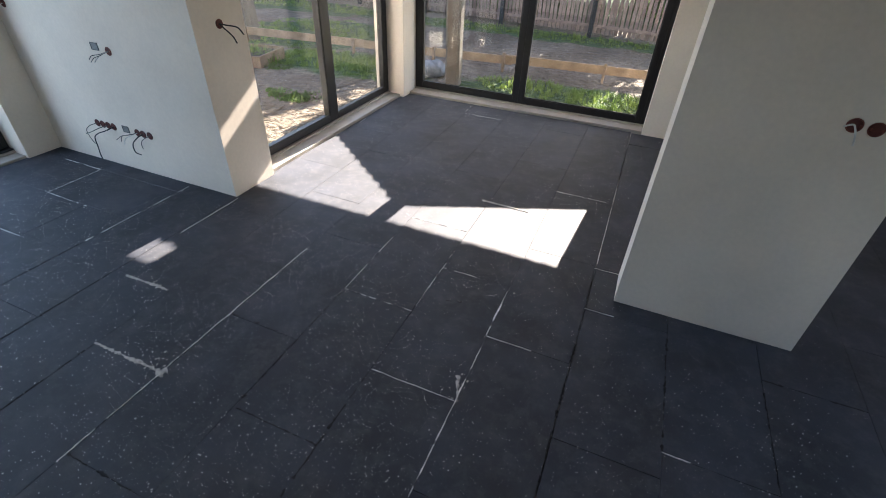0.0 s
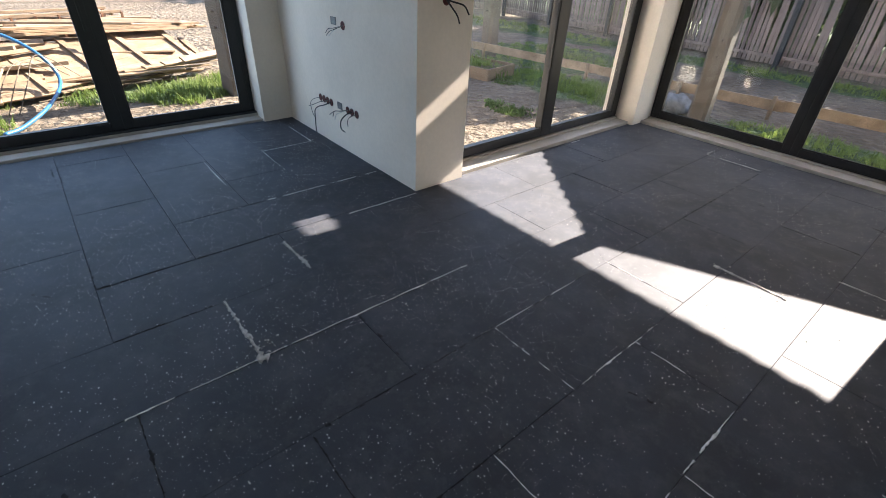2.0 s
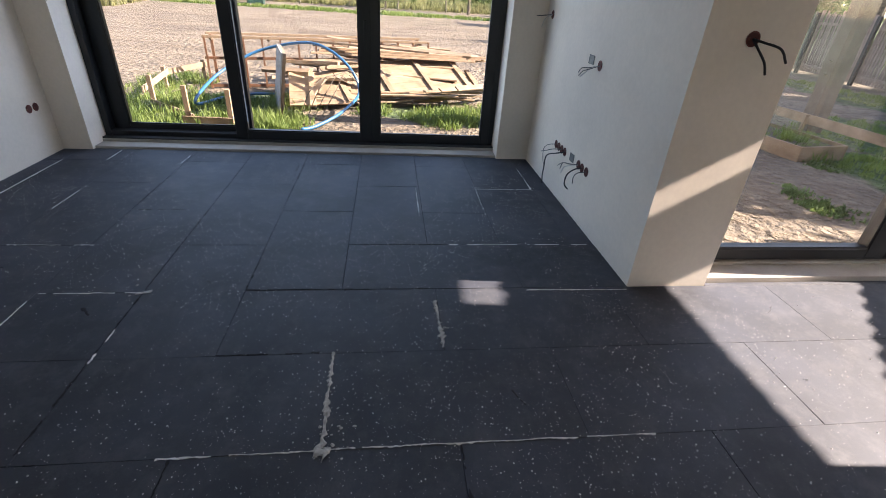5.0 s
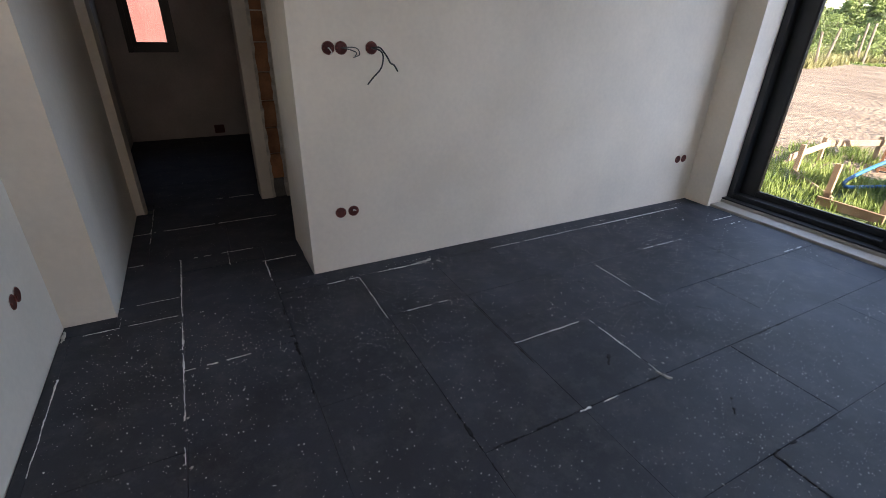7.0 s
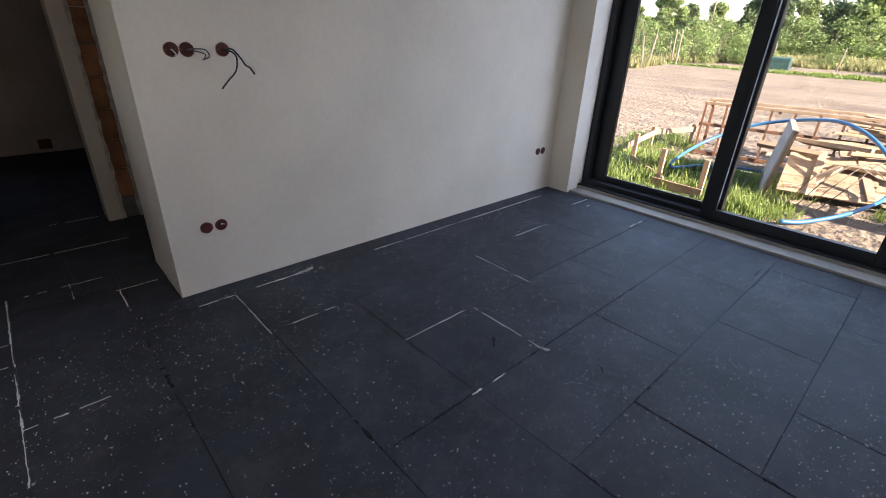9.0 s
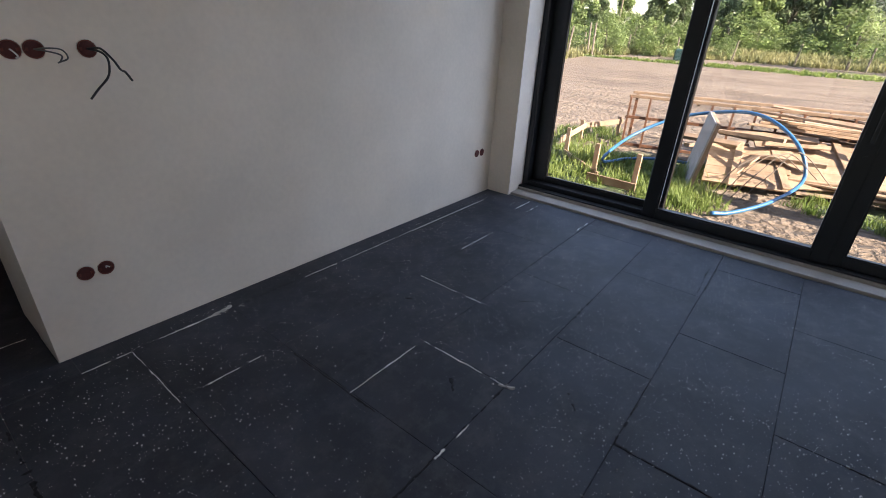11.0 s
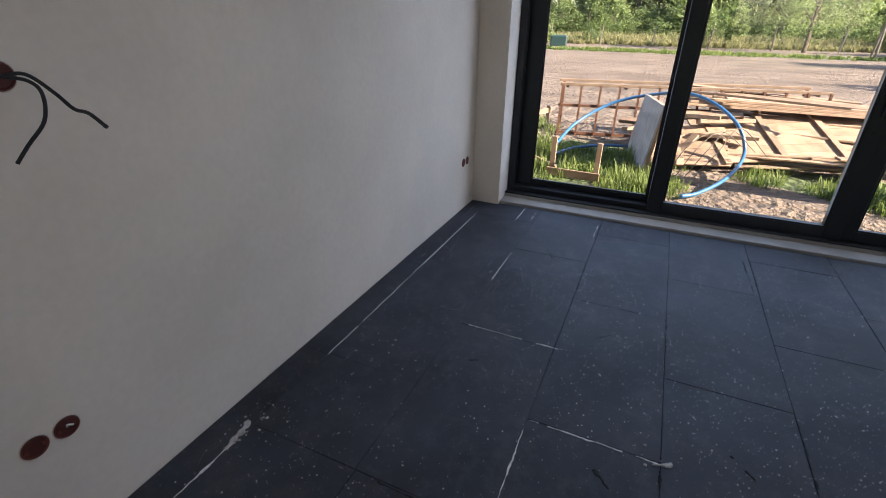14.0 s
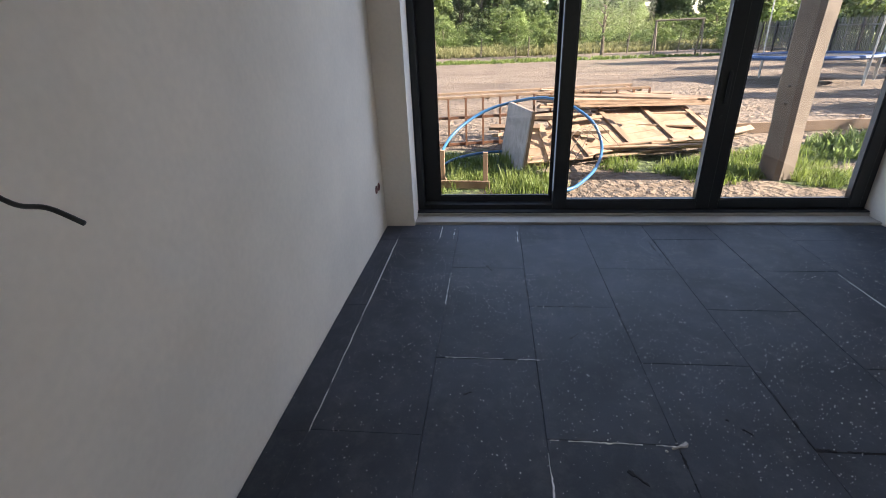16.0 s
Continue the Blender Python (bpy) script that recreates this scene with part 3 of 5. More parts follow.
# heap of timber on the west side
rnd = random.Random(11)
HEAP = "heap of timber"
for i in range(17):
    y0, y1 = rnd.uniform(-0.3, 0.5), rnd.uniform(1.6, 2.9)
    x = -9.9 + rnd.uniform(-0.75, 0.55)
    z = 0.12 + 0.026 * i
    plank("plank", "long sawn pine plank lying on the timber heap", (x, y0, z + 0.03), (x + rnd.uniform(-0.35, 0.35), y1, z - rnd.uniform(0.0, 0.16)), rnd.choice((0.10, 0.14, 0.16)), 0.03, turn=rnd.uniform(-12, 12), group=HEAP)
for i in range(6):
    plank("plank", "long straight sawn pine plank on top of the timber heap", (-9.35 - 0.07 * i, -0.15 + 0.12 * i, 0.40 + 0.035 * (i % 3)), (-10.0 - 0.05 * i, 2.7 + 0.12 * (i % 4), 0.30 + 0.03 * (i % 3)), 0.13, 0.035, turn=3.0 * i - 8, group=HEAP)
for i in range(5):
    plank("plank", "split sawn plank sticking out of the timber heap", (-8.9 + 0.1 * i, 1.2 + 0.25 * i, -0.12 + 0.05 * i), (-9.1 - 0.12 * i, 2.6 + 0.16 * i, -0.22 + 0.05 * i), 0.10, 0.025, turn=14.0 * i - 20, group=HEAP)
for i in range(9):
    a = rnd.uniform(-0.9, 0.9)
    cx, cy = -9.3 + rnd.uniform(-0.3, 0.5), -0.1 + rnd.uniform(-0.5, 0.6)
    l = rnd.uniform(0.35, 0.6)
    plank("timber_offcut", "short sawn timber offcut on the heap", (cx - l * math.sin(a), cy - l * math.cos(a), -0.05 + 0.045 * i), (cx + l * math.sin(a), cy + l * math.cos(a), -0.03 + 0.045 * i), 0.12, 0.05, turn=rnd.uniform(-20, 20), category="offcut", group=HEAP)
for i in range(8):
    plank("plank", "thin sawn plank under the timber heap", (-8.75 + rnd.uniform(-0.2, 0.3), rnd.uniform(0.2, 0.8), -0.24 + 0.02 * i), (-9.0 + rnd.uniform(-0.3, 0.35), rnd.uniform(1.7, 2.5), -0.26 + 0.03 * i), 0.11, 0.025, turn=rnd.uniform(-10, 10), group=HEAP)


def shuttering(m, boards=4, length=1.75, wide=0.155):
    """A formwork panel: boards side by side with cross battens."""
    t = thing("formwork_panel", "wooden formwork panel of boards with cross battens", "formwork", m, group=HEAP)
    for i in range(boards):
        part("board", box(bmesh.new(), 0, length - 0.04 * (i % 2), i * (wide + 0.004), i * (wide + 0.004) + wide, 0, 0.024, bevel=0.003), TIMBER, t)
    for u in (0.15, length * 0.36, length * 0.66, length - 0.15) if length > 1 else (0.3,):
        part("batten", box(bmesh.new(), u, u + 0.09, -0.06, boards * (wide + 0.004) + 0.05, 0.026, 0.062, bevel=0.004), TIMBER, t)
    return t


shuttering(pose(-8.45, 0.35, -0.20, 24, -3, 113), 6, 2.5)
shuttering(pose(-8.32, -0.36, -0.25, 27, -2, 98), 5, 0.95)
shuttering(pose(-9.15, 1.15, -0.05, 18, 3, 104))

# crate of battens behind the heap
crate = thing("timber_lattice", "standing lattice frame of thin brown timber battens", "lattice", pose(-9.72, -1.95, G0, 0, 0, 103))
for z in (0.02, 0.47, 0.80):
    part("rail", box(bmesh.new(), 0, 3.95, -0.022, 0.022, z, z + 0.045, bevel=0.003), RUST if z < 0.7 else TIMBER, crate)
for i in range(14):
    part("upright", box(bmesh.new(), 0.02 + i * 0.30, 0.05 + i * 0.30, -0.03 - 0.024, -0.024, -0.02, 0.82), RUST, crate)
part("rear_rail", box(bmesh.new(), 0, 3.95, 0.61, 0.66, 0.80, 0.84, bevel=0.003), TIMBER, crate)
for i in range(5):
    part("cross_bar", box(bmesh.new(), 0.1 + i * 0.92, 0.14 + i * 0.92, 0.024, 0.61, 0.765, 0.798), TIMBER, crate)
for u in (0.06, 3.88):
    part("rear_leg", box(bmesh.new(), u, u + 0.045, 0.612, 0.66, -0.02, 0.80), RUST, crate)

# grey-white panel leaning on the heap
pan = thing("panel_board", "weathered white panel standing against the timber heap", "board", Matrix.Translation((-8.03, -0.46, G0 - 0.02)) @ pose(0, 0, 0, 0, 0, 194.6) @ pose(0, 0, 0, 8))
part("face", box(bmesh.new(), 0, 1.05, -0.010, 0.012, 0, 0.86, bevel=0.004), WHITE_PANEL, pan)
for u in (0.0, 1.005):
    part("edge_batten", box(bmesh.new(), u, u + 0.045, -0.055, -0.011, 0, 0.86, bevel=0.004), TIMBER, pan)
part("top_batten", box(bmesh.new(), 0.046, 1.004, -0.055, -0.011, 0.815, 0.86, bevel=0.004), TIMBER, pan)
plank("prop_board", "orange-brown board propped under the panel", (-8.35, -0.20, G0), (-8.75, 0.12, 0.10), 0.10, 0.03, category="board", group=HEAP)

# blue water pipe in a standing loop
pipe_ctrl = [(-7.10, 0.00, G0 + 0.04), (-7.28, 0.18, G0 + 0.05), (-7.75, 0.48, -0.16), (-8.42, 0.68, -0.02), (-8.57, 0.54, 0.30), (-8.85, 0.18, 0.53), (-9.10, -0.24, 0.57), (-9.20, -0.95, 0.40), (-8.85, -1.44, 0.13), (-8.25, -1.62, -0.10), (-8.15, -1.62, -0.22), (-8.6, -1.42, -0.22), (-8.85, -1.05, -0.20), (-9.05, -0.65, -0.22)]
pipe = thing("water_pipe", "bright blue plastic water pipe in a standing loop", "pipe")
part("pipe_coil", tube(bmesh.new(), curve_points(pipe_ctrl, 8), 0.022, 10), PIPE_BLUE, pipe, smooth=True)

# loose wire and cane among the heap
wire = thing("wire_coil", "loose pale cane and wire bent over the heap", "wire")
for k in range(4):
    part("strand", tube(bmesh.new(), curve_points([(-8.0, -0.15 + 0.1 * k, G0), (-8.1, 0.0 + 0.12 * k, 0.05), (-8.3, 0.25 + 0.1 * k, 0.22 + 0.03 * k), (-8.5, 0.5 + 0.15 * k, 0.1 - 0.05 * k)], 5), 0.006, 5), OLD_TIMBER, wire)


# batter boards on stakes
def batter(name, label, stakes, rails):
    t = thing(name, label, "batter board", group="batter boards")
    for x, y, top in stakes:
        part("stake", box(bmesh.new(), x - 0.022, x + 0.022, y - 0.03, y + 0.03, G0 - 0.1, top, bevel=0.003), TIMBER, t)
    for a, b, w in rails:
        plank("rail", "", a, b, w, 0.025, turn=90, parent=t)
    return t


batter("batter_board", "sawn timber stakes with a nailed rail in the grass", [(-7.45, -1.50, 0.17), (-7.40, -0.95, 0.15)], [((-7.37, -1.55, G0 + 0.05), (-7.33, -0.9, G0 + 0.05), 0.10)])
batter("batter_board", "row of sawn stakes with a long nailed rail", [(-8.45, -2.35, 0.10), (-9.6, -2.62, 0.04), (-10.4, -2.25, 0.06)], [((-8.40, -2.45, -0.10), (-9.62, -2.56, -0.04), 0.09), ((-9.60, -2.60, -0.05), (-10.45, -2.20, -0.02), 0.09), ((-8.40, -2.36, G0 + 0.03), (-7.5, -1.46, G0 + 0.05), 0.09)])
edging = batter("board_edging", "long low rail of sawn boards nailed to stakes", [(-8.1, 8.10, -0.02), (-5.6, 8.36, -0.02), (-3.9, 8.52, 0.0), (-2.55, 8.66, 0.04), (-0.75, 8.86, 0.03), (1.2, 9.1, 0.03), (3.2, 9.3, 0.03)], [((-8.9, 8.06, -0.10), (-5.4, 8.42, -0.10), 0.15), ((-5.4, 8.43, -0.11), (-2.4, 8.72, -0.10), 0.15), ((-2.6, 8.75, -0.09), (0.6, 9.06, -0.10), 0.15), ((0.4, 9.07, -0.10), (4.0, 9.42, -0.10), 0.15)])
edging["category"] = "edging"
bed = thing("raised_bed", "low raised bed of orange-brown sawn boards with soil and grass", "raised bed", pose(-6.42, 6.62, G0, 0, 0, 10))
for bx0, bx1, by0, by1 in ((-1.5, 0, -0.03, 0), (-1.5, 0, 0.80, 0.83), (-0.03, 0, 0.002, 0.798), (-1.5, -1.47, 0.002, 0.798)):
    part("board", boxes((bx0, bx1, by0, by1, -0.02, 0.19), bevel=0.004), TIMBER, bed)
part("soil", boxes((-1.468, -0.032, 0.002, 0.798, -0.02, 0.14)), material("dark_soil", (0.10, 0.075, 0.052), 0.95, var=0.3, scale=14, bump=0.8, depth=0.02), bed)
grass_patch("grass", "tuft of fresh grass growing over the raised bed", [(-7.0, 6.95, 0.62, 0.32, 110)], 9, GRASS, 0.26, 0.42, 0.006)
batter("board_edging", "low sawn edging board on stakes by the field", [(-10.45, 3.35, 0.02), (-10.7, 5.6, -0.05)], [((-10.42, 3.2, -0.20), (-10.8, 7.0, -0.20), 0.18)])["category"] = "edging"


def timber_post(x, y, w, turn, top=3.0):
    t = thing("timber_post", "tall square weathered timber post with bark at its edges", "post", pose(x, y, G0 - 0.05, 0, 0, turn), group="terrace posts")
    bm = bmesh.new()
    n = 14
    rows = []
    for i in range(n + 1):
        z = (top - G0 + 0.05) * i / n
        s = w / 2 * (1 + 0.03 * math.sin(i * 1.7))
        c = w * 0.16
        rows.append([bm.verts.new((px + 0.008 * math.sin(i * 0.9), py, z)) for px, py in ((-s, -s + c), (-s + c, -s), (s - c, -s), (s, -s + c), (s, s - c), (s - c, s), (-s + c, s), (-s, s - c))])
    for u, v in zip(rows, rows[1:]):
        for k in range(8):
            bm.faces.new((u[k], u[(k + 1) % 8], v[(k + 1) % 8], v[k]))
    bm.faces.new(rows[0][::-1])
    bm.faces.new(rows[-1])
    part("shaft", bm, OLD_TIMBER, t)
    for z in (1.15, 0.95):
        part("dowel", tube(bmesh.new(), [(0.02, -w / 2 + 0.02, z), (0.02, -w / 2 - 0.05, z + 0.01)], 0.014, 8), OLD_TIMBER, t)
    return t


timber_post(-7.72, 2.67, 0.295, 24)
timber_post(-3.05, 7.42, 0.24, 4)
timber_post(-8.2, 8.35, 0.30, 0)

# sack beside the post
sack = bmesh.new()
bmesh.ops.create_icosphere(sack, subdivisions=3, radius=1)
for v in sack.verts:
    f = 1 + 0.28 * noise.noise(v.co * 2.1) + 0.12 * noise.noise(v.co * 6)
    v.co = Vector((v.co.x * 0.32 * f, v.co.y * 0.24 * f, max(-0.10, v.co.z * 0.17 * f)))
tagged(part("sack", sack, TARP, smooth=True, m=pose(-3.62, 7.75, G0 + 0.09, 0, 0, 30)), "crumpled grey and white sack lying by the post", "sack")


# ---- outdoors: fences ----
def slat_fence(name, label, x0, x1, yline, height, step, mat, lean=0.0):
    t = thing(name, label, "fence")
    rnd_f = random.Random(5)
    me = [finish("slat", box(bmesh.new(), -0.041, 0.041, -0.009, 0.009, 0, height + d, bevel=0.003), mat) for d in (-0.05, 0.0, 0.04)]
    x = x0
    while x < x1:
        ob = new("slat", rnd_f.choice(me))
        ob.parent = t
        ob.matrix_basis = pose(x, yline(x), G0 + 0.08, rnd_f.uniform(-1, 1), rnd_f.uniform(-1.5, 1.5), lean)
        x += step
    for z in (0.25, height - 0.25):
        plank("rail", "", (x0, yline(x0) - 0.045, G0 + z), (x1, yline(x1) - 0.045, G0 + z), 0.07, 0.04, mat, turn=90, parent=t)
    x = x0
    while x < x1:
        part("post", box(bmesh.new(), x - 0.05, x + 0.05, -0.16, -0.07, G0 - 0.2, G0 + height + 0.05, bevel=0.004), MAT_BLACK, t, "dark steel post", m=Matrix.Translation((0, yline(x), 0)))
        x += 2.4
    return t


def fence_line(x):
    return 12.75 - 0.13 * x


slat_fence("slat_fence", "tall brown slatted garden fence with gaps between slats", -16.0, 5.0, fence_line, 1.75, 0.105, FENCE_WOOD, -7.5)
slat_fence("grey_fence", "grey close-boarded fence at the end of the garden", -44.0, -16.2, fence_line, 1.8, 0.16, FENCE_GREY, -7.5)

rnd = random.Random(21)
for i in range(12):
    y = -17.5 + 3.9 * i
    x = -43.5 + 0.02 * y + rnd.uniform(-0.3, 0.3)
    ob = part("fence_post", tube(bmesh.new(), [(0, 0, -0.2), (0, 0, 1.5)], 0.055, 7, 0.05), OLD_TIMBER, m=pose(x, y, G0, rnd.uniform(-4, 4), rnd.uniform(-4, 4), 0))
    tagged(ob, "thin grey wooden fence post standing in the field", "fence post", "field fence posts")
for x, y, h in ((-32.5, -13.7, 1.9), (-38.0, -14.6, 2.2), (-37.2, -13.9, 2.2), (-30, -12.9, 1.7)):
    ob = part("fence_post", tube(bmesh.new(), [(0, 0, -0.2), (0, 0, h)], 0.07, 7, 0.06), OLD_TIMBER, m=pose(x, y, G0, rnd.uniform(-5, 5), rnd.uniform(-6, 6), 0))
    tagged(ob, "leaning grey wooden post at the field's edge", "fence post", "field fence posts")
ob = part("utility_pole", tube(bmesh.new(), [(0, 0, -0.3), (0.1, 0, 9.0)], 0.13, 9, 0.09), OLD_TIMBER, m=pose(-72, -25, G0))
tagged(ob, "tall thin wooden utility pole by the trees", "pole")
bin_t = thing("compost_bin", "low dark green plastic bin in the grass", "bin", pose(-41, -8.5, G0, 0, 0, 10))
part("body", box(bmesh.new(), -0.9, 0.9, -0.6, 0.6, -0.05, 0.75, bevel=0.08), material("dark_green_plastic", (0.012, 0.045, 0.038), 0.5, scale=3), bin_t)

# trampoline
tr = thing("trampoline", "round trampoline with a blue pad and steel net poles", "trampoline", pose(-18.8, 9.3, G0))
ring = [(1.75 * math.cos(a), 1.75 * math.sin(a), 0.78) for a in [6.2832 * k / 32 for k in range(33)]]
part("pad", tube(bmesh.new(), ring, 0.065, 6), PAD_BLUE, tr, "blue edge pad")
bm = bmesh.new()
bmesh.ops.create_cone(bm, cap_ends=True, segments=32, radius1=1.66, radius2=1.66, depth=0.03, matrix=Matrix.Translation((0, 0, 0.76)))
part("jumping_mat", bm, MAT_BLACK, tr)
for k in range(6):
    a = 6.2832 * (k + 0.3) / 6
    c, s = 1.80 * math.cos(a), 1.80 * math.sin(a)
    part("leg", tube(bmesh.new(), [(c, s, 0.7), (c * 1.02, s * 1.02, -0.02)], 0.03, 7), STEEL, tr)
    part("net_pole", tube(bmesh.new(), [(c * 1.03, s * 1.03, 0.05), (c * 1.06, s * 1.06, 2.5)], 0.025, 7), STEEL, tr)

# swing frame
sw = thing("swing_frame", "weathered timber swing frame with splayed legs", "swing", pose(-36.5, 11.2, G0, 0, 0, 82))
part("top_beam", tube(bmesh.new(), [(-1.5, 0, 2.2), (1.5, 0, 2.2)], 0.06, 8), OLD_TIMBER, sw)
for u in (-1.4, 1.4):
    for v in (-0.8, 0.8):
        part("leg", tube(bmesh.new(), [(u, 0, 2.2), (u, v, -0.05)], 0.055, 8), OLD_TIMBER, sw)


# ---- outdoors: trees ----
def tree(name, label, x, y, h, spread, mat, seed, leaves=700, size=0.3, trunk=0.35, group="", base=0.25):
    r = random.Random(seed)
    t = thing(name, label, "tree" if name != "bush" else "bush", pose(x, y, G0 - 0.05), group=group)
    bm = bmesh.new()
    tube(bm, [(0, 0, 0), (0.05 * h * r.uniform(-0.4, 0.4), 0, h * 0.4), (0.08 * h * r.uniform(-0.5, 0.5), 0.05, h * 0.85)], 0.02 * h + 0.02, 7, 0.01 * h)
    for k in range(6):
        a, z = r.uniform(0, 6.28), h * r.uniform(base, 0.7)
        tube(bm, [(0, 0, z), (spread * 0.45 * math.cos(a), spread * 0.45 * math.sin(a), z + 0.15 * h)], 0.009 * h, 5, 0.003 * h)
    part("trunk", bm, BARK, t)
    vs, fs = [], []
    clumps = 26
    for k in range(clumps):
        z = h * r.uniform(base, 1.0)
        q = (z / h - base) / (1 - base)
        rad = spread * (0.95 - 0.75 * q ** 2) * math.sqrt(r.random())
        a = r.uniform(0, 6.28)
        c = Vector((rad * math.cos(a), rad * math.sin(a), z))
        cr = spread * r.uniform(0.22, 0.42)
        for _ in range(leaves // clumps):
            d = Vector((r.gauss(0, 1), r.gauss(0, 1), r.gauss(0, 0.8))).normalized() * cr * r.uniform(0.3, 1.0)
            n = (d.normalized() + Vector((r.gauss(0, 0.7), r.gauss(0, 0.7), r.gauss(0, 0.7) + 0.3))).normalized()
            u = n.orthogonal().normalized()
            u.rotate(Matrix.Rotation(r.uniform(0, 6.28), 3, n))
            b = n.cross(u)
            l, w = size * r.uniform(0.6, 1.3), size * r.uniform(0.4, 0.7)
            o = c + d
            k2 = len(vs)
            vs += [o - u * l * 0.5, o + b * w * 0.5, o + u * l * 0.5, o - b * w * 0.5]
            fs.append((k2, k2 + 1, k2 + 2, k2 + 3))
    me = bpy.data.meshes.new("crown")
    me.from_pydata(vs, [], fs)
    me.materials.append(mat)
    ob = new("crown", me)
    ob.parent = t
    return t


rnd = random.Random(77)
kinds = []
for k in range(5):
    m = (LEAF_A, LEAF_B, LEAF_A, LEAF_B, LEAF_B)[k]
    kinds.append(tree("tree", ("broad green deciduous tree in full leaf", "dark green pine tree at the wood's edge", "light green birch tree in full leaf", "dense dark green deciduous tree", "tall dark pine tree")[k], -70 + 1.5 * k, -30 + 11 * k, (7.5, 8.5, 7, 6.5, 10)[k], (3.0, 2.4, 2.6, 3.2, 2.6)[k], m, 100 + k, 6500, 0.40, group="wood behind the field", base=0.04))
for k in range(78):
    src = kinds[rnd.randrange(5)]
    row = k % 3
    y = -50 + 1.5 * k + rnd.uniform(-1, 1)
    x = -72 - 5 * row + rnd.uniform(-2.0, 2.0) + 0.1 * y
    s = rnd.uniform(0.75, 1.15) * (0.85, 1.05, 1.35)[row]
    s *= 0.62 if y < -16 else 1.0
    src_copy = copy_thing(src, pose(x, y, G0 - 0.05, 0, 0, rnd.uniform(0, 360)))
    src_copy.scale = (s, s, s)
for x, y, s in ((-14.5, 19.0, 0.8), (-19.5, 20.5, 0.9), (-24.5, 20.0, 0.75), (-29.5, 21.5, 0.95), (-35.5, 21.5, 0.9), (-41.0, 22.5, 1.0), (-47.0, 22.0, 1.0)):
    src_copy = copy_thing(kinds[int(-x) % 5], pose(x, y, G0 - 0.05, 0, 0, 40 * x))
    src_copy.scale = (s, s, s)
# unseen trees added behind the slat fence to shade the north yard
for k, x in enumerate((-12.0, -7.2, -3.4, 1.6, -5.3, -0.9)):
    src_copy = copy_thing(kinds[(0, 2, 3)[k % 3]], pose(x, 18.2 + 0.5 * (k % 2), G0 - 0.05, 0, 0, 77 * k))
    q = (6.8, 6.4, 6.9)[k % 3] / (7.5, 7.0, 6.5)[k % 3]
    src_copy.scale = (q * 0.8, q * 0.8, q)
# more added trees out of view, shading the soil west of the bay
for x, y in ((-4.6, 16.3), (-6.4, 16.0), (-8.6, 16.6)):
    src_copy = copy_thing(kinds[3], pose(x, y, G0 - 0.05, 0, 0, 55 * x))
    src_copy.scale = (0.85, 0.85, 1.06)
bush_src = tree("bush", "low rounded green bush at the field's edge", -44, -11, 2.2, 1.7, LEAF_A, 140, 2600, 0.16, group="field bushes", base=0.08)
for x, y, s in ((-46, -14, 1.3), (-41, -14.5, 1.1), (-47, -7, 0.7), (-52, 3, 1.2), (-50, 14, 1.1), (-55, 24, 1.4), (-36, -16.5, 1.2), (-52, -19, 1.5), (-45, 19, 1.1)):
    b = copy_thing(bush_src, pose(x, y, G0 - 0.05, 0, 0, rnd.uniform(0, 360)))
    b.scale = (s, s, s)
for k in range(34):
    y = -44 + 2.9 * k + rnd.uniform(-1, 1)
    b = copy_thing(bush_src, pose(-62.5 + 0.1 * y + rnd.uniform(-2, 2), y, G0 - 0.05, 0, 0, rnd.uniform(0, 360)))
    q = rnd.uniform(1.1, 2.0) * (0.8 if y < -14 else 1.0)
    b.scale = (q * 1.25, q * 1.25, q)
for x, y, h, sd in ((-42.0, 7.6, 6.0, 201), (-47.5, 3.6, 3.0, 202), (-48, 11, 4.2, 203), (-44, 1.0, 3.6, 204)):
    tree("young_tree", "young slender tree with bright green leaves", x, y, h, h * 0.38, LEAF_A, sd, 2600, 0.17, group="young trees")

# neighbour's pink house behind the back room
nb = thing("neighbour_house", "pink rendered house wall beyond the back window", "house", pose(-1.0, -13, G0))
part("wall", boxes((-5, 5, -4, 0, -0.2, 5.2)), RENDER_PINK, nb)
part("roof", boxes((-5.4, 5.4, -4.4, 0.4, 5.2, 5.4)), SHEET, nb)

# ---- unseen sheets added on the north side, whose edges shape the sun on the floor ----
canopy = tagged(thing("terrace_canopy", "unseen corrugated sheets added to shape the sun on the floor", "canopy"), kind="structure")
YC = 8.2


def corrugated(outline_low, outline_high, x0, x1, y, wave=0.14, amp=0.02):
    """An upright corrugated sheet between two outlines of z over x."""
    n = int((x1 - x0) / 0.02)
    bm = bmesh.new()
    cols = []
    for i in range(n + 1):
        x = x0 + (x1 - x0) * i / n
        s = math.sin(6.2832 * x / wave)
        cols.append([bm.verts.new((x, y + dy, z)) for dy, z in ((0.004 + amp * s, outline_low(x, s)), (0.004 + amp * s, outline_high(x, s)), (-0.004 + amp * s, outline_high(x, s)), (-0.004 + amp * s, outline_low(x, s)))])
    for u, v in zip(cols, cols[1:]):
        for k in range(4):
            bm.faces.new((u[k], u[(k + 1) % 4], v[(k + 1) % 4], v[k]))
    return bm


def sun_z(y_floor, y=YC):
    return TAN_SUN * (y - y_floor)


SHIFT = SIDE_SUN * (YC - 3.0)


def gable(x, s):
    x = x - SHIFT
    yf = 2.97 + (0.76 * (-1.75 - x) if x < -1.75 else 0.47 * (x + 1.75))
    return sun_z(yf) + (0.023 if x < -1.75 else 0.013) * s


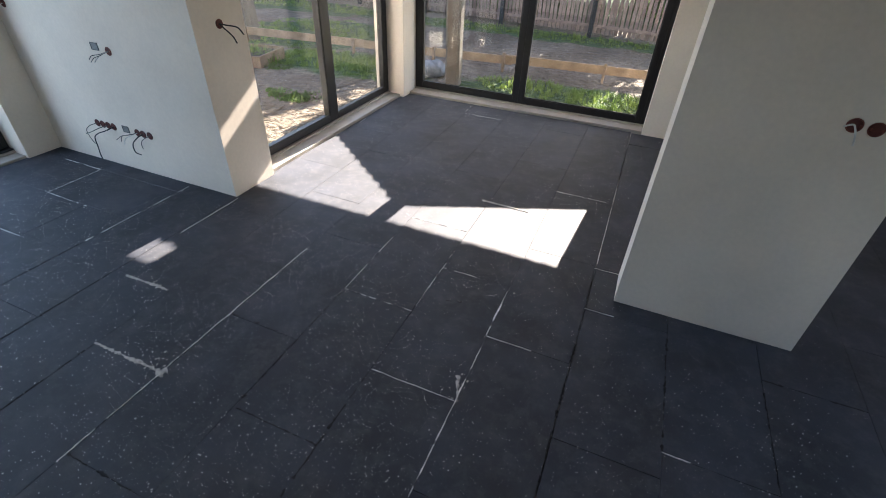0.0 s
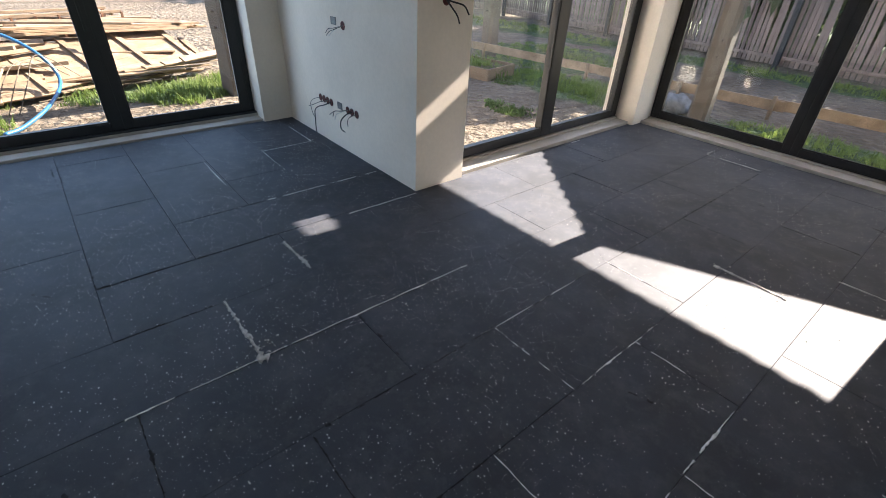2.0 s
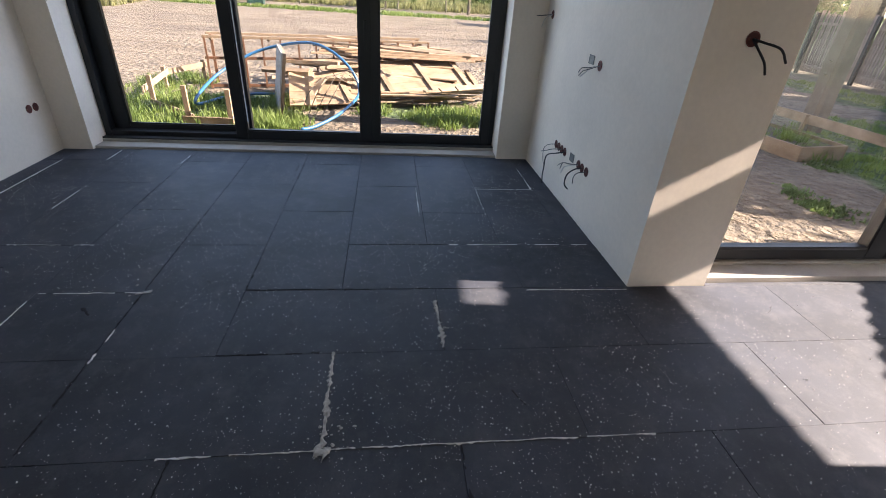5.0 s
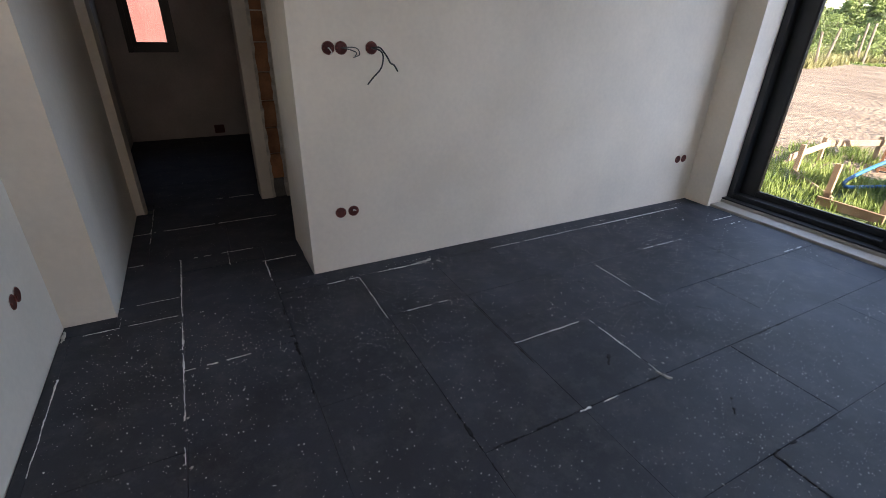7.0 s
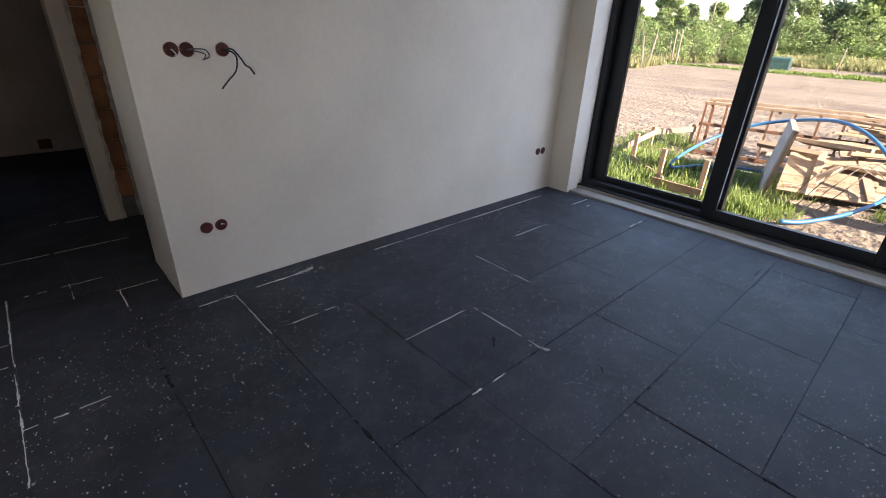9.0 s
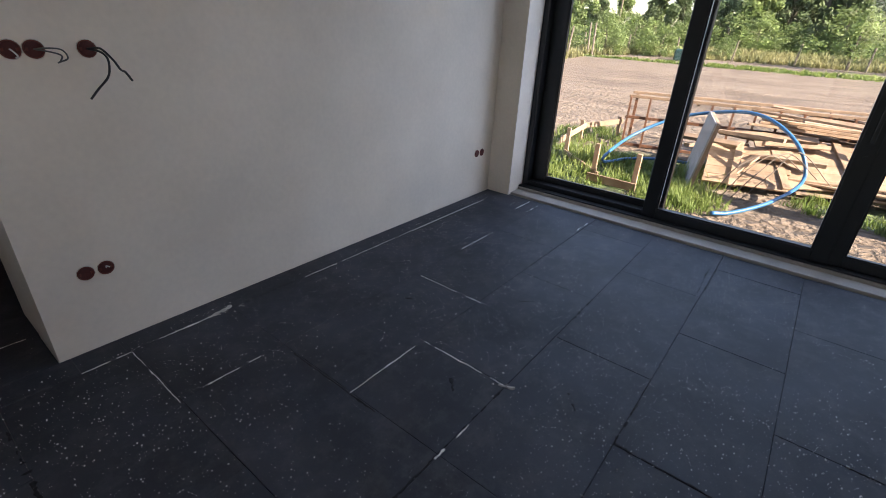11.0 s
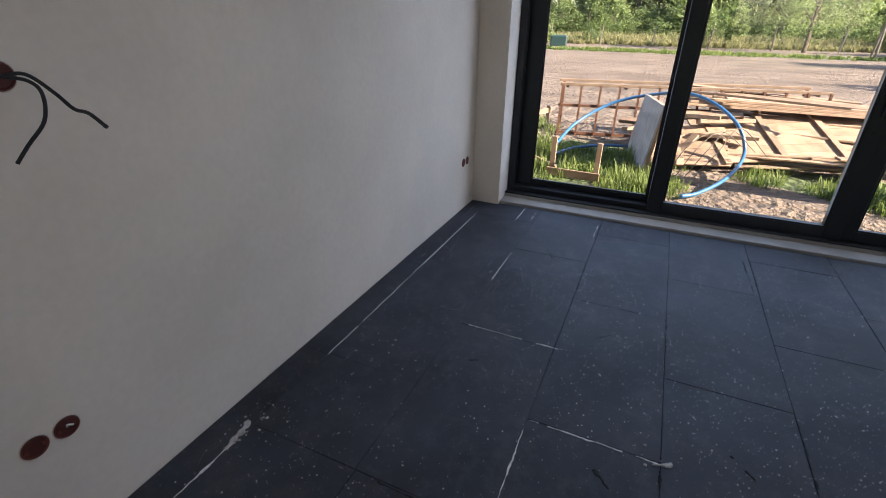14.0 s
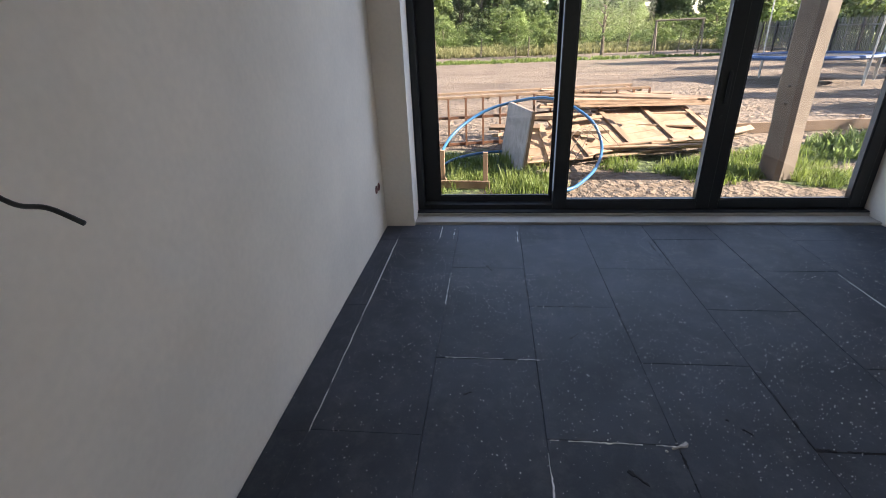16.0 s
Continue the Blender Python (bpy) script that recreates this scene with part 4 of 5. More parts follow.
part("shade_screen", corrugated(lambda x, s: 1.35, gable, -3.9, 1.2, YC), SHEET, canopy, "unseen corrugated shade screen with a gabled top edge")
part("shade_sheet_edge", corrugated(lambda x, s: sun_z(2.73, YC + 0.06) + 0.008 * s, lambda x, s: sun_z(1.74, YC + 0.06), -4.2, 2.0, YC + 0.06), SHEET, canopy)
# gap left in the added sheets for the small square of sun
HX0, HX1 = -3.17 + SIDE_SUN * (YC - 1.64), -2.90 + SIDE_SUN * (YC - 1.64)
top_in, top_low = sun_z(1.51, YC + 0.07), sun_z(1.80, YC + 0.07)
part("sun_gap_frame", boxes((-4.2, HX0, YC + 0.06, YC + 0.08, top_low, 5.2), (HX1, 2.0, YC + 0.06, YC + 0.08, top_low, 5.2), (HX0, HX1, YC + 0.06, YC + 0.08, top_in, 5.2)), SHEET, canopy)


# ---- stairs ----
stairs = tagged(thing("staircase", "raw concrete staircase with a plastered side", "staircase"), kind="structure")
rnd = random.Random(31)


def ragged(bm, amount, seed):
    for v in bm.verts:
        v.co += Vector((noise.noise(v.co * 31 + Vector((seed, 0, 0))), noise.noise(v.co * 29 + Vector((0, seed, 0))), noise.noise(v.co * 27 + Vector((0, 0, seed))))) * amount


for k in range(16):
    y1, z1 = 0.19 - 0.25 * k, 0.08 + 0.18 * k
    bm = box(bmesh.new(), -0.485, 0.62, y1 - 0.26, y1, max(-0.1, z1 - 0.40), z1, bevel=0.008)
    bmesh.ops.subdivide_edges(bm, edges=bm.edges, cuts=3, use_grid_fill=True)
    ragged(bm, 0.006, k)
    part("step", bm, CONCRETE, stairs)
    lip = bmesh.new()
    prev = None
    for j in range(10):
        z = z1 - 0.185 + 0.185 * j / 9
        w = 0.035 + 0.025 * rnd.random()
        cur = [lip.verts.new(p) for p in ((-0.5, y1 + 0.002, z), (-0.5 + w, y1 + 0.004, z), (-0.5 + w, y1 + 0.016, z), (-0.5, y1 + 0.020, z))]
        if prev:
            for q in range(4):
                lip.faces.new((prev[q], prev[(q + 1) % 4], cur[(q + 1) % 4], cur[q]))
        else:
            lip.faces.new(cur)
        prev = cur
    lip.faces.new(prev[::-1])
    part("plaster_lip", lip, ROUGH_PLASTER, stairs)
side = bmesh.new()
outline = [(0.205, -0.1)]
for k in range(15):
    outline += [(0.205 - 0.25 * k, 0.075 + 0.18 * k), (0.205 - 0.25 * (k + 1), 0.075 + 0.18 * k)]
outline.append((0.205 - 0.25 * 15, -0.1))
near_side, far_side = [[side.verts.new((x, y, z)) for y, z in outline] for x in (-0.506, -0.484)]
for k in range(len(outline)):
    q = (k + 1) % len(outline)
    side.faces.new((near_side[q], near_side[k], far_side[k], far_side[q]))
for verts, x in ((near_side, -0.506), (far_side, -0.484)):
    foot = [verts[0]] + [side.verts.new((x, 0.205 - 0.25 * k, -0.1)) for k in range(1, 15)] + [verts[-1]]
    for k in range(15):
        a, b = verts[1 + 2 * k], verts[2 + 2 * k]
        if k:
            side.faces.new((foot[k], foot[k + 1], b, verts[2 * k]))
            side.faces.new((verts[2 * k], b, a))
        else:
            side.faces.new((foot[0], foot[1], b, a))
bmesh.ops.recalc_face_normals(side, faces=side.faces)
part("plastered_side", side, PLASTER, stairs, "smooth white plastered side of the stairs")
wall("wall_stair_east", "plain white plastered wall beside the stairs", (0.62, 0.80, -4.6, -1.0, -0.1, CEIL))

# bare brick in the edge of the doorway
jamb = tagged(thing("brick_jamb", "strip of bare orange hollow bricks left unplastered at the doorway", "brickwork"), kind="structure")
for k in range(13):
    z = -0.05 + 0.222 * k
    part("brick", box(bmesh.new(), -1.925 + rnd.uniform(0, 0.012), -1.805 - rnd.uniform(0, 0.012), -3.358, -3.312 + rnd.uniform(-0.01, 0.006), z, z + 0.212, bevel=0.005), SLAB if k == 0 else BRICK, jamb)
bm = bmesh.new()
prev = None
for side_x in (-1.80, -1.93):
    prev = None
    for j in range(60):
        z = 2.8 * j / 59
        w = (0.012 + 0.012 * rnd.random()) * (-1 if side_x > -1.85 else 1)
        cur = [bm.verts.new(p) for p in ((side_x - 0.3 * w, -3.298, z), (side_x + w, -3.302, z), (side_x + w, -3.335, z), (side_x - 0.3 * w, -3.335, z))]
        if prev:
            for q in range(4):
                bm.faces.new((prev[q], prev[(q + 1) % 4], cur[(q + 1) % 4], cur[q]))
        prev = cur
part("plaster_edge", bm, ROUGH_PLASTER, jamb, "broken plaster edge")


# ---- electrical boxes and cables ----
def on_wall(x, y, z, n):
    """A pose on a wall whose local -y is the way out, n."""
    n = Vector(n)
    return axes((x, y, z), (-n.y, n.x, 0), -n)


def socket(x, y, z, n, cables=(), group="", label="round brown socket box set flush in the wall", tone=BOX_RED):
    t = thing("socket_box", label, "socket box", on_wall(x, y, z, n), group=group)
    rim = [(0.031 * math.cos(a), -0.002, 0.031 * math.sin(a)) for a in [6.2832 * k / 20 for k in range(21)]]
    part("rim", tube(bmesh.new(), rim, 0.0026, 6), tone, t)
    collar = [(0.0345 * math.cos(a), -0.0004, 0.0345 * math.sin(a)) for a in [6.2832 * k / 20 for k in range(21)]]
    part("plaster_collar", tube(bmesh.new(), collar, 0.0022, 5), ROUGH_PLASTER, t, "pale ring of filler")
    # no real recess: the shade inside the box is in this disc's colour
    bm = bmesh.new()
    bmesh.ops.create_cone(bm, cap_ends=True, segments=20, radius1=0.030, radius2=0.026, depth=0.003, matrix=Matrix.Translation((0, -0.0022, 0)) @ pose(0, 0, 0, 90))
    cup = part("cup", bm, BOX_DARK, t, "flat dark disc coloured as the shaded inside of the box")
    part("inner_lug", boxes((-0.026, -0.018, -0.007, -0.003, -0.006, 0.006)), tone, cup)
    part("inner_lug", boxes((0.018, 0.026, -0.007, -0.003, -0.006, 0.006)), tone, cup)
    for pts, r, mat in cables:
        part("cable", tube(bmesh.new(), curve_points([(0, -0.003, 0)] + list(pts), 6), r, 7), mat, t, smooth=True)
    return t


def flat_box(x, y, z, n, w=0.085, h=0.058):
    t = thing("mounting_box", "small rectangular grey mounting box in the wall", "mounting box", on_wall(x, y, z, n))
    part("rim", boxes((-w / 2, w / 2, -0.005, -0.001, h / 2 - 0.006, h / 2), (-w / 2, w / 2, -0.005, -0.001, -h / 2, -h / 2 + 0.006), (-w / 2, -w / 2 + 0.006, -0.005, -0.001, -h / 2, h / 2), (w / 2 - 0.006, w / 2, -0.005, -0.001, -h / 2, h / 2)), CABLE_GREY, t)
    part("plate", boxes((-w / 2 + 0.006, w / 2 - 0.006, -0.003, -0.001, -h / 2 + 0.006, h / 2 - 0.006)), ZINC, t)
    return t


SOUTH, NORTH, EAST, WESTW = (0, 1, 0), (0, -1, 0), (1, 0, 0), (-1, 0, 0)
YS, YN, XP = -1.77, 2.49, -3.06
# local x on the south wall runs towards -x of the room
socket(-2.00, YS, 1.322, SOUTH, [([(0.0, -0.02, 0.0), (0.012, -0.03, -0.02), (0.004, -0.03, -0.028)], 0.003, CABLE_WHITE)], "upper boxes on the long wall")
socket(-2.07, YS, 1.322, SOUTH, [([(0.03, -0.03, -0.005), (0.07, -0.04, -0.02), (0.06, -0.05, -0.04)], 0.003, CABLE_GREY), ([(0.03, -0.03, 0.005), (0.075, -0.04, 0.0), (0.085, -0.05, -0.03), (0.05, -0.05, -0.045)], 0.003, CABLE_GREY)], "upper boxes on the long wall")
socket(-2.24, YS, 1.322, SOUTH, [([(0.03, -0.05, -0.01), (0.045, -0.06, -0.04), (0.035, -0.05, -0.10), (-0.010, -0.04, -0.15), (-0.043, -0.035, -0.187)], 0.0044, CABLE_DARK), ([(0.03, -0.05, 0.004), (0.050, -0.10, -0.035), (0.050, -0.155, -0.066), (0.045, -0.215, -0.070), (0.043, -0.27, -0.095)], 0.0044, CABLE_DARK)], "upper boxes on the long wall", "round brown socket box with two long grey cables hanging out")
for x in (-2.00, -2.08):
    socket(x, YS, 0.388, SOUTH, [([(0.0, -0.012, 0.012), (0.012, -0.015, 0.004)], 0.003, CABLE_WHITE)] if x == -2.08 else (), "low boxes on the long wall")
for x in (-5.08, -5.16):
    socket(x, YS, 0.400, SOUTH, (), "low boxes beside the window")
# local x on the north-west wall runs towards +x
socket(-4.05, YN, 1.065, NORTH, [([(-0.05, -0.05, -0.02), (-0.10, -0.08, -0.03), (-0.15, -0.08, -0.065)], 0.003, CABLE_GREY), ([(-0.05, -0.05, -0.03), (-0.10, -0.07, -0.05), (-0.14, -0.08, -0.085)], 0.003, CABLE_GREY), ([(-0.04, -0.04, -0.02), (-0.09, -0.06, -0.06), (-0.10, -0.08, -0.085)], 0.003, CABLE_WHITE)], "", "round brown socket box with thin grey wires drooping out")
flat_box(-4.20, YN, 1.085, NORTH)
low = [(-4.57, [([(-0.05, -0.05, -0.02), (-0.09, -0.07, -0.07), (-0.06, -0.07, -0.16), (-0.03, -0.06, -0.20)], 0.003, CABLE_GREY)]),
       (-4.50, []),
       (-4.43, [([(-0.05, -0.06, -0.015), (-0.12, -0.09, -0.05), (-0.20, -0.10, -0.08)], 0.0035, CABLE_GREY)]),
       (-4.36, [([(-0.04, -0.06, -0.025), (-0.13, -0.08, -0.06), (-0.22, -0.07, -0.12), (-0.25, -0.06, -0.22), (-0.28, -0.05, -0.30), (-0.31, -0.03, -0.378)], 0.005, CABLE_DARK)]),
       (-4.06, [([(-0.04, -0.05, -0.01), (-0.10, -0.08, -0.02), (-0.14, -0.08, -0.08)], 0.003, CABLE_GREY), ([(-0.04, -0.05, -0.02), (-0.09, -0.07, -0.05), (-0.11, -0.08, -0.10)], 0.003, CABLE_WHITE), ([(-0.05, -0.05, -0.01), (-0.13, -0.07, -0.03), (-0.20, -0.08, -0.075)], 0.003, CABLE_GREY)]),
       (-3.99, [([(-0.03, -0.04, -0.02), (-0.08, -0.07, -0.08), (-0.07, -0.08, -0.15), (-0.02, -0.07, -0.17)], 0.005, CABLE_DARK)]),
       (-3.91, [([(-0.03, -0.05, -0.02), (-0.06, -0.06, -0.06), (-0.06, -0.06, -0.11)], 0.003, CABLE_GREY)])]
for x, cab in low:
    socket(x, YN, 0.385, NORTH, cab, "row of low boxes with loose cables", tone=BOX_DARK)
flat_box(-4.20, YN, 0.392, NORTH, 0.08, 0.06)
socket(-5.18, YN, 1.31, NORTH, [([(-0.05, -0.06, -0.01), (-0.13, -0.10, -0.02)], 0.004, CABLE_GREY), ([(-0.03, -0.05, -0.03), (-0.08, -0.06, -0.10)], 0.003, CABLE_WHITE)], "", "round brown socket box with a stiff grey cable end")
socket(XP, 2.73, 1.33, EAST, [([(0.03, -0.04, -0.01), (0.09, -0.08, -0.03), (0.13, -0.09, -0.085)], 0.0055, CABLE_DARK), ([(0.015, -0.04, -0.04), (0.05, -0.06, -0.09), (0.075, -0.06, -0.14)], 0.0055, CABLE_DARK)], "", "round brown socket box with two dark cable ends")
socket(0.83, 2.53, 1.34, NORTH, [([(0.01, -0.03, -0.03), (0.02, -0.04, -0.08)], 0.004, CABLE_WHITE), ([(-0.02, -0.03, 0.01), (-0.05, -0.04, 0.0)], 0.004, CABLE_WHITE)], "boxes on the partition")
socket(0.915, 2.53, 1.335, NORTH, (), "boxes on the partition")
for y in (-1.355, -1.42):
    socket(-0.506, y, 0.39, WESTW, (), "low boxes on the stair side")
corner_box = thing("junction_box", "small dark junction box low on the back room wall", "junction box", on_wall(-1.56, -6.05, 0.09, SOUTH))
part("body", boxes((-0.06, 0.06, -0.05, 0, -0.05, 0.05), bevel=0.006), BOX_DARK, corner_box)

# ---- floor: graphite insulation boards, 1.0 by 0.5 m ----
rects = []


def strip_y(x0, x1, y0, y1, phase):
    """Boards end to end along y, joints at phase + whole metres."""
    cuts = [y0] + [phase + n for n in range(-7, 8) if y0 + 0.03 < phase + n < y1 - 0.03] + [y1]
    rects.extend((x0, x1, a, b) for a, b in zip(cuts, cuts[1:]))


def strip_x(y0, y1, x0, x1, phase):
    cuts = [x0] + [phase + n for n in range(-7, 8) if x0 + 0.03 < phase + n < x1 - 0.03] + [x1]
    rects.extend((a, b, y0, y1) for a, b in zip(cuts, cuts[1:]))


for i, (ya, yb) in enumerate([(0.20, 5.772), (-1.64, 5.772), (-2.33, 5.772), (-1.62, 5.40), (-1.62, 5.772), (0.36, 5.772), (0.86, 2.49)]):
    strip_y(-0.555 - 0.5 * i, -0.055 - 0.5 * i, ya, yb, 0.865 if i % 2 == 0 else 0.365)
rects += [(-2.055, -1.555, 5.40, 5.772), (-0.555, -0.508, -1.64, 0.20), (-0.742, -0.508, -1.748, -1.64)]
for j, (xr, ph) in enumerate([(-2.555, -0.04), (-2.555, -0.54), (-2.555, -0.05), (-2.555, -0.55), (-3.055, -0.05), (-3.555, -0.54), (-3.555, -0.04), (-3.555, -0.52)]):
    y0 = -1.62 if j == 0 else -1.64 + 0.5 * j - (0.02 if j == 7 else 0)
    strip_x(y0, -1.14 + 0.5 * j - (0.03 if j == 7 else 0.02 if j == 6 else 0), -5.35, xr, ph)
strip_x(2.33, 2.488, -5.35, -3.555, -0.52)
strip_x(-1.768, -1.62, -5.35, -1.84, -0.03)
rects += [(-1.055, -0.742, -1.83, -1.64), (-1.055, -0.742, -2.33, -1.83), (-1.84, -1.555, -1.768, -1.62), (-1.798, -1.555, -2.09, -1.768), (-1.85, -1.555, -2.33, -2.09)]
strip_x(-2.88, -2.33, -3.6, -0.86, -0.36)
strip_x(-3.40, -2.88, -3.6, -0.86, -0.86)
rects += [(-0.86, -0.742, -2.88, -2.33), (-0.86, -0.742, -3.30, -2.88)]
for j in range(5):
    strip_x(-3.52 - 0.5 * j - 0.5, -3.52 - 0.5 * j, -2.6, -0.555, -0.34 if j % 2 else -0.84)
rects.append((-1.70, -0.86, -3.52, -3.40))
rects += [(-3.090, -3.056, 2.985, 5.60)]
for i, ph in enumerate((0.37, 0.51, 0.21, 0.72, 0.31, 0.8, 0.4)):
    strip_y(-0.05 + 0.5 * i, 0.45 + 0.5 * i, 0.20 if i < 2 else -1.0, 5.74, ph)

shared = {}
rnd = random.Random(41)
for x0, x1, y0, y1 in rects:
    w, h = round(x1 - x0 - 0.0017, 4), round(y1 - y0 - 0.0017, 4)
    if (w, h) not in shared:
        bm = bmesh.new()
        c = 0.0014
        lowr = [bm.verts.new((sx * w / 2, sy * h / 2, -0.05)) for sx, sy in ((-1, -1), (1, -1), (1, 1), (-1, 1))]
        mid = [bm.verts.new((sx * w / 2, sy * h / 2, -c)) for sx, sy in ((-1, -1), (1, -1), (1, 1), (-1, 1))]
        top = [bm.verts.new((sx * (w / 2 - c), sy * (h / 2 - c), 0)) for sx, sy in ((-1, -1), (1, -1), (1, 1), (-1, 1))]
        for lo, hi in ((lowr, mid), (mid, top)):
            for k in range(4):
                bm.faces.new((lo[k], lo[(k + 1) % 4], hi[(k + 1) % 4], hi[k]))
        bm.faces.new(top)
        shared[(w, h)] = finish("insulation_board", bm, EPS)
    ob = new("insulation_board", shared[(w, h)])
    ob.parent = floor
    ob.matrix_basis = pose((x0 + x1) / 2, (y0 + y1) / 2, rnd.uniform(-0.0018, 0.0004), rnd.uniform(-0.1, 0.1) * min(1, 0.5 / h), rnd.uniform(-0.1, 0.1), rnd.uniform(-0.12, 0.12))


# ---- foam and mortar in the joints ----
def seam(x0, y0, x1, y1, half, mat, name, seed, height=0.003, skip=0.12):
    """A ragged, broken bead of foam along a joint."""
    r = random.Random(seed)
    a, b = Vector((x0, y0, 0)), Vector((x1, y1, 0))
    d = (b - a).normalized()
    s = Vector((-d.y, d.x, 0))
    n = max(4, int((b - a).length / 0.012))
    bm = bmesh.new()
    prev = None
    fade = 0
    for i in range(n + 1):
        p = a + (b - a) * i / n + s * (0.004 * noise.noise((i * 0.11, seed, 0)) + 0.0025 * noise.noise((i * 0.7, seed, 4)))
        if fade > 0:
            fade -= 1
            prev = None
            continue
        if r.random() < skip * 0.45:
            fade = r.randrange(1, 6)
        big = 0.6 + 1.7 * max(0.0, noise.noise(p * 8 + Vector((seed, 0, 0)))) + 0.45 * noise.noise(p * 45 + Vector((0, seed, 0)))
        w1, w2 = half * big * r.uniform(0.12, 1.5), half * big * r.uniform(0.12, 1.5)
        hz = height * r.uniform(0.6, 1.3)
        cur = [bm.verts.new(p + s * w1 + Vector((0, 0, -0.001))), bm.verts.new(p + s * w1 * 0.5 + Vector((0, 0, hz))), bm.verts.new(p - s * w2 * 0.5 + Vector((0, 0, hz * 0.9))), bm.verts.new(p - s * w2 + Vector((0, 0, -0.001)))]
        if prev:
            for k in range(3):
                bm.faces.new((prev[k], prev[k + 1], cur[k + 1], cur[k]))
        prev = cur
    return part(name, bm, mat, floor)


X_LINES = [(-2.53, -2.75, -0.135), (-2.04, -1.84, -1.615), (-2.17, -2.45, -1.625), (-2.17, -2.48, -1.14), (-4.50, -4.02, 1.335), (-0.52, -1.03, -1.625), (-0.74, -1.04, -1.825), (-1.05, -1.34, -1.125), (-1.04, -1.5, -2.32), (-0.75, -0.87, -2.34), (-0.74, -0.86, -2.87), (-0.88, -1.75, -2.88), (-1.34, -1.65, -3.46), (-1.53, -1.82, -2.085), (-4.05, -4.46, -1.14)]
X_LINES2 = [(-1.55, -1.06, 1.868), (-1.05, -0.77, 2.362), (-1.05, -0.56, 1.362), (-0.55, -0.22, 1.866), (-0.06, 0.11, 2.835), (-0.06, 0.13, 2.372), (0.45, 0.64, 1.512), (-2.07, -1.58, 5.40), (-5.05, -5.30, -1.28), (-4.98, -5.20, -0.66), (-5.05, -5.30, -1.17), (-0.55, -0.05, 3.868), (-1.55, -1.10, 2.868)]
Y_LINES = [(-2.055, 0.32, 0.86), (-1.555, 1.88, 2.54), (-1.055, 1.90, 2.54), (-0.555, 0.83, 1.76), (-0.56, 1.87, 2.32), (-0.05, 2.90, 4.42), (-3.555, 1.50, 2.485), (-0.555, -1.30, -0.73), (-1.048, -0.66, -0.52), (-1.335, -2.34, -2.12), (-0.86, -3.40, -2.67), (-1.545, -2.09, -1.74), (-2.045, -1.61, -1.12), (-3.045, -0.63, -0.15), (-3.545, -1.13, -0.62), (-2.08, 5.40, 5.70), (-3.06, 4.50, 4.68), (-0.05, 5.46, 5.73), (-0.76, -1.73, -1.64)]
sd = 0
for xa, xb, y in X_LINES + X_LINES2:
    sd += 1
    seam(xa, y, xb, y, 0.0036, FOAM, "foam_seam", sd, 0.0016, 0.13)
for x, ya, yb in Y_LINES:
    sd += 1
    seam(x, ya, x, yb, 0.0038, FOAM, "foam_seam", sd, 0.0016, 0.13)
for xa, ya, xb, yb in ((-3.03, -1.615, -5.03, -1.620), (-4.505, 1.838, -4.52, 2.322), (-4.50, 1.835, -4.01, 1.830), (-5.02, 2.322, -4.53, 2.320), (-2.06, 0.868, -2.055, 2.13), (-2.55, -0.637, -2.98, -0.640), (-3.03, 1.88, -3.025, 2.47), (-1.05, -0.80, -1.048, -2.30)):
    sd += 1
    seam(xa, ya, xb, yb, 0.0042, FOAM, "foam_seam", sd, 0.0018, 0.07)
for xa, ya, xb, yb, hw in ((-2.56, 0.862, -2.05, 0.868, 0.017), (-2.94, 1.355, -2.57, 1.362, 0.014), (-1.12, 3.40, -0.70, 3.385, 0.018), (-2.42, -1.625, -2.56, -1.64, 0.016), (-2.06, 0.85, -2.03, 0.89, 0.026), (-0.60, 1.52, -0.545, 1.36, 0.012), (-3.06, -0.10, -3.03, -0.17, 0.010), (-0.52, -1.70, -0.52, -1.60, 0.014)):
    sd += 1
    seam(xa, ya, xb, yb, hw, MORTAR, "mortar_smear", sd, 0.005, 0.0)
# broken board edges: dark crumbled notches along joints
CRUMBLE = material("crumbled_polystyrene", (0.014, 0.014, 0.016), 0.95, var=0.3, scale=60, bump=0.8)
for xa, ya, xb, yb in ((-3.555, 0.88, -3.555, 1.47), (-4.05, -0.63, -4.05, -0.30), (-2.545, -1.1, -2.545, -0.45), (-4.56, 0.365, -5.05, 0.365), (-1.55, 3.85, -1.12, 3.85), (-2.55, 3.85, -2.15, 3.865), (-1.555, 3.35, -1.555, 5.30), (-1.55, 0.92, -1.555, 1.84), (-0.055, 1.05, -0.055, 2.2), (-4.15, -0.64, -4.54, -0.645), (-3.06, 0.36, -3.055, 1.33), (-1.548, -1.45, -1.55, -0.65), (-1.05, 4.36, -0.57, 4.365), (-2.055, -0.05, -2.055, -0.42), (-1.055, 0.40, -1.055, 1.33), (-2.06, 1.37, -1.57, 1.375), (0.45, 1.52, 0.45, 2.5), (0.95, 0.3, 0.95, 2.2), (0.96, 2.21, 1.44, 2.21), (-1.56, 0.365, -2.05, 0.365), (-1.06, 0.865, -1.55, 0.865), (-2.56, 0.36, -2.56, 0.85), (-3.05, -0.14, -2.06, -0.14), (-3.06, 0.36, -3.5, 0.365), (-4.54, -1.13, -4.54, -0.80), (-3.54, -0.13, -3.53, -0.03), (-3.75, -0.14, -4.05, -0.14), (-5.05, 0.32, -4.60, 0.335)):
    sd += 1
    seam(xa, ya, xb, yb, 0.0062, CRUMBLE, "crumbled_edge", sd, 0.0010, 0.2)

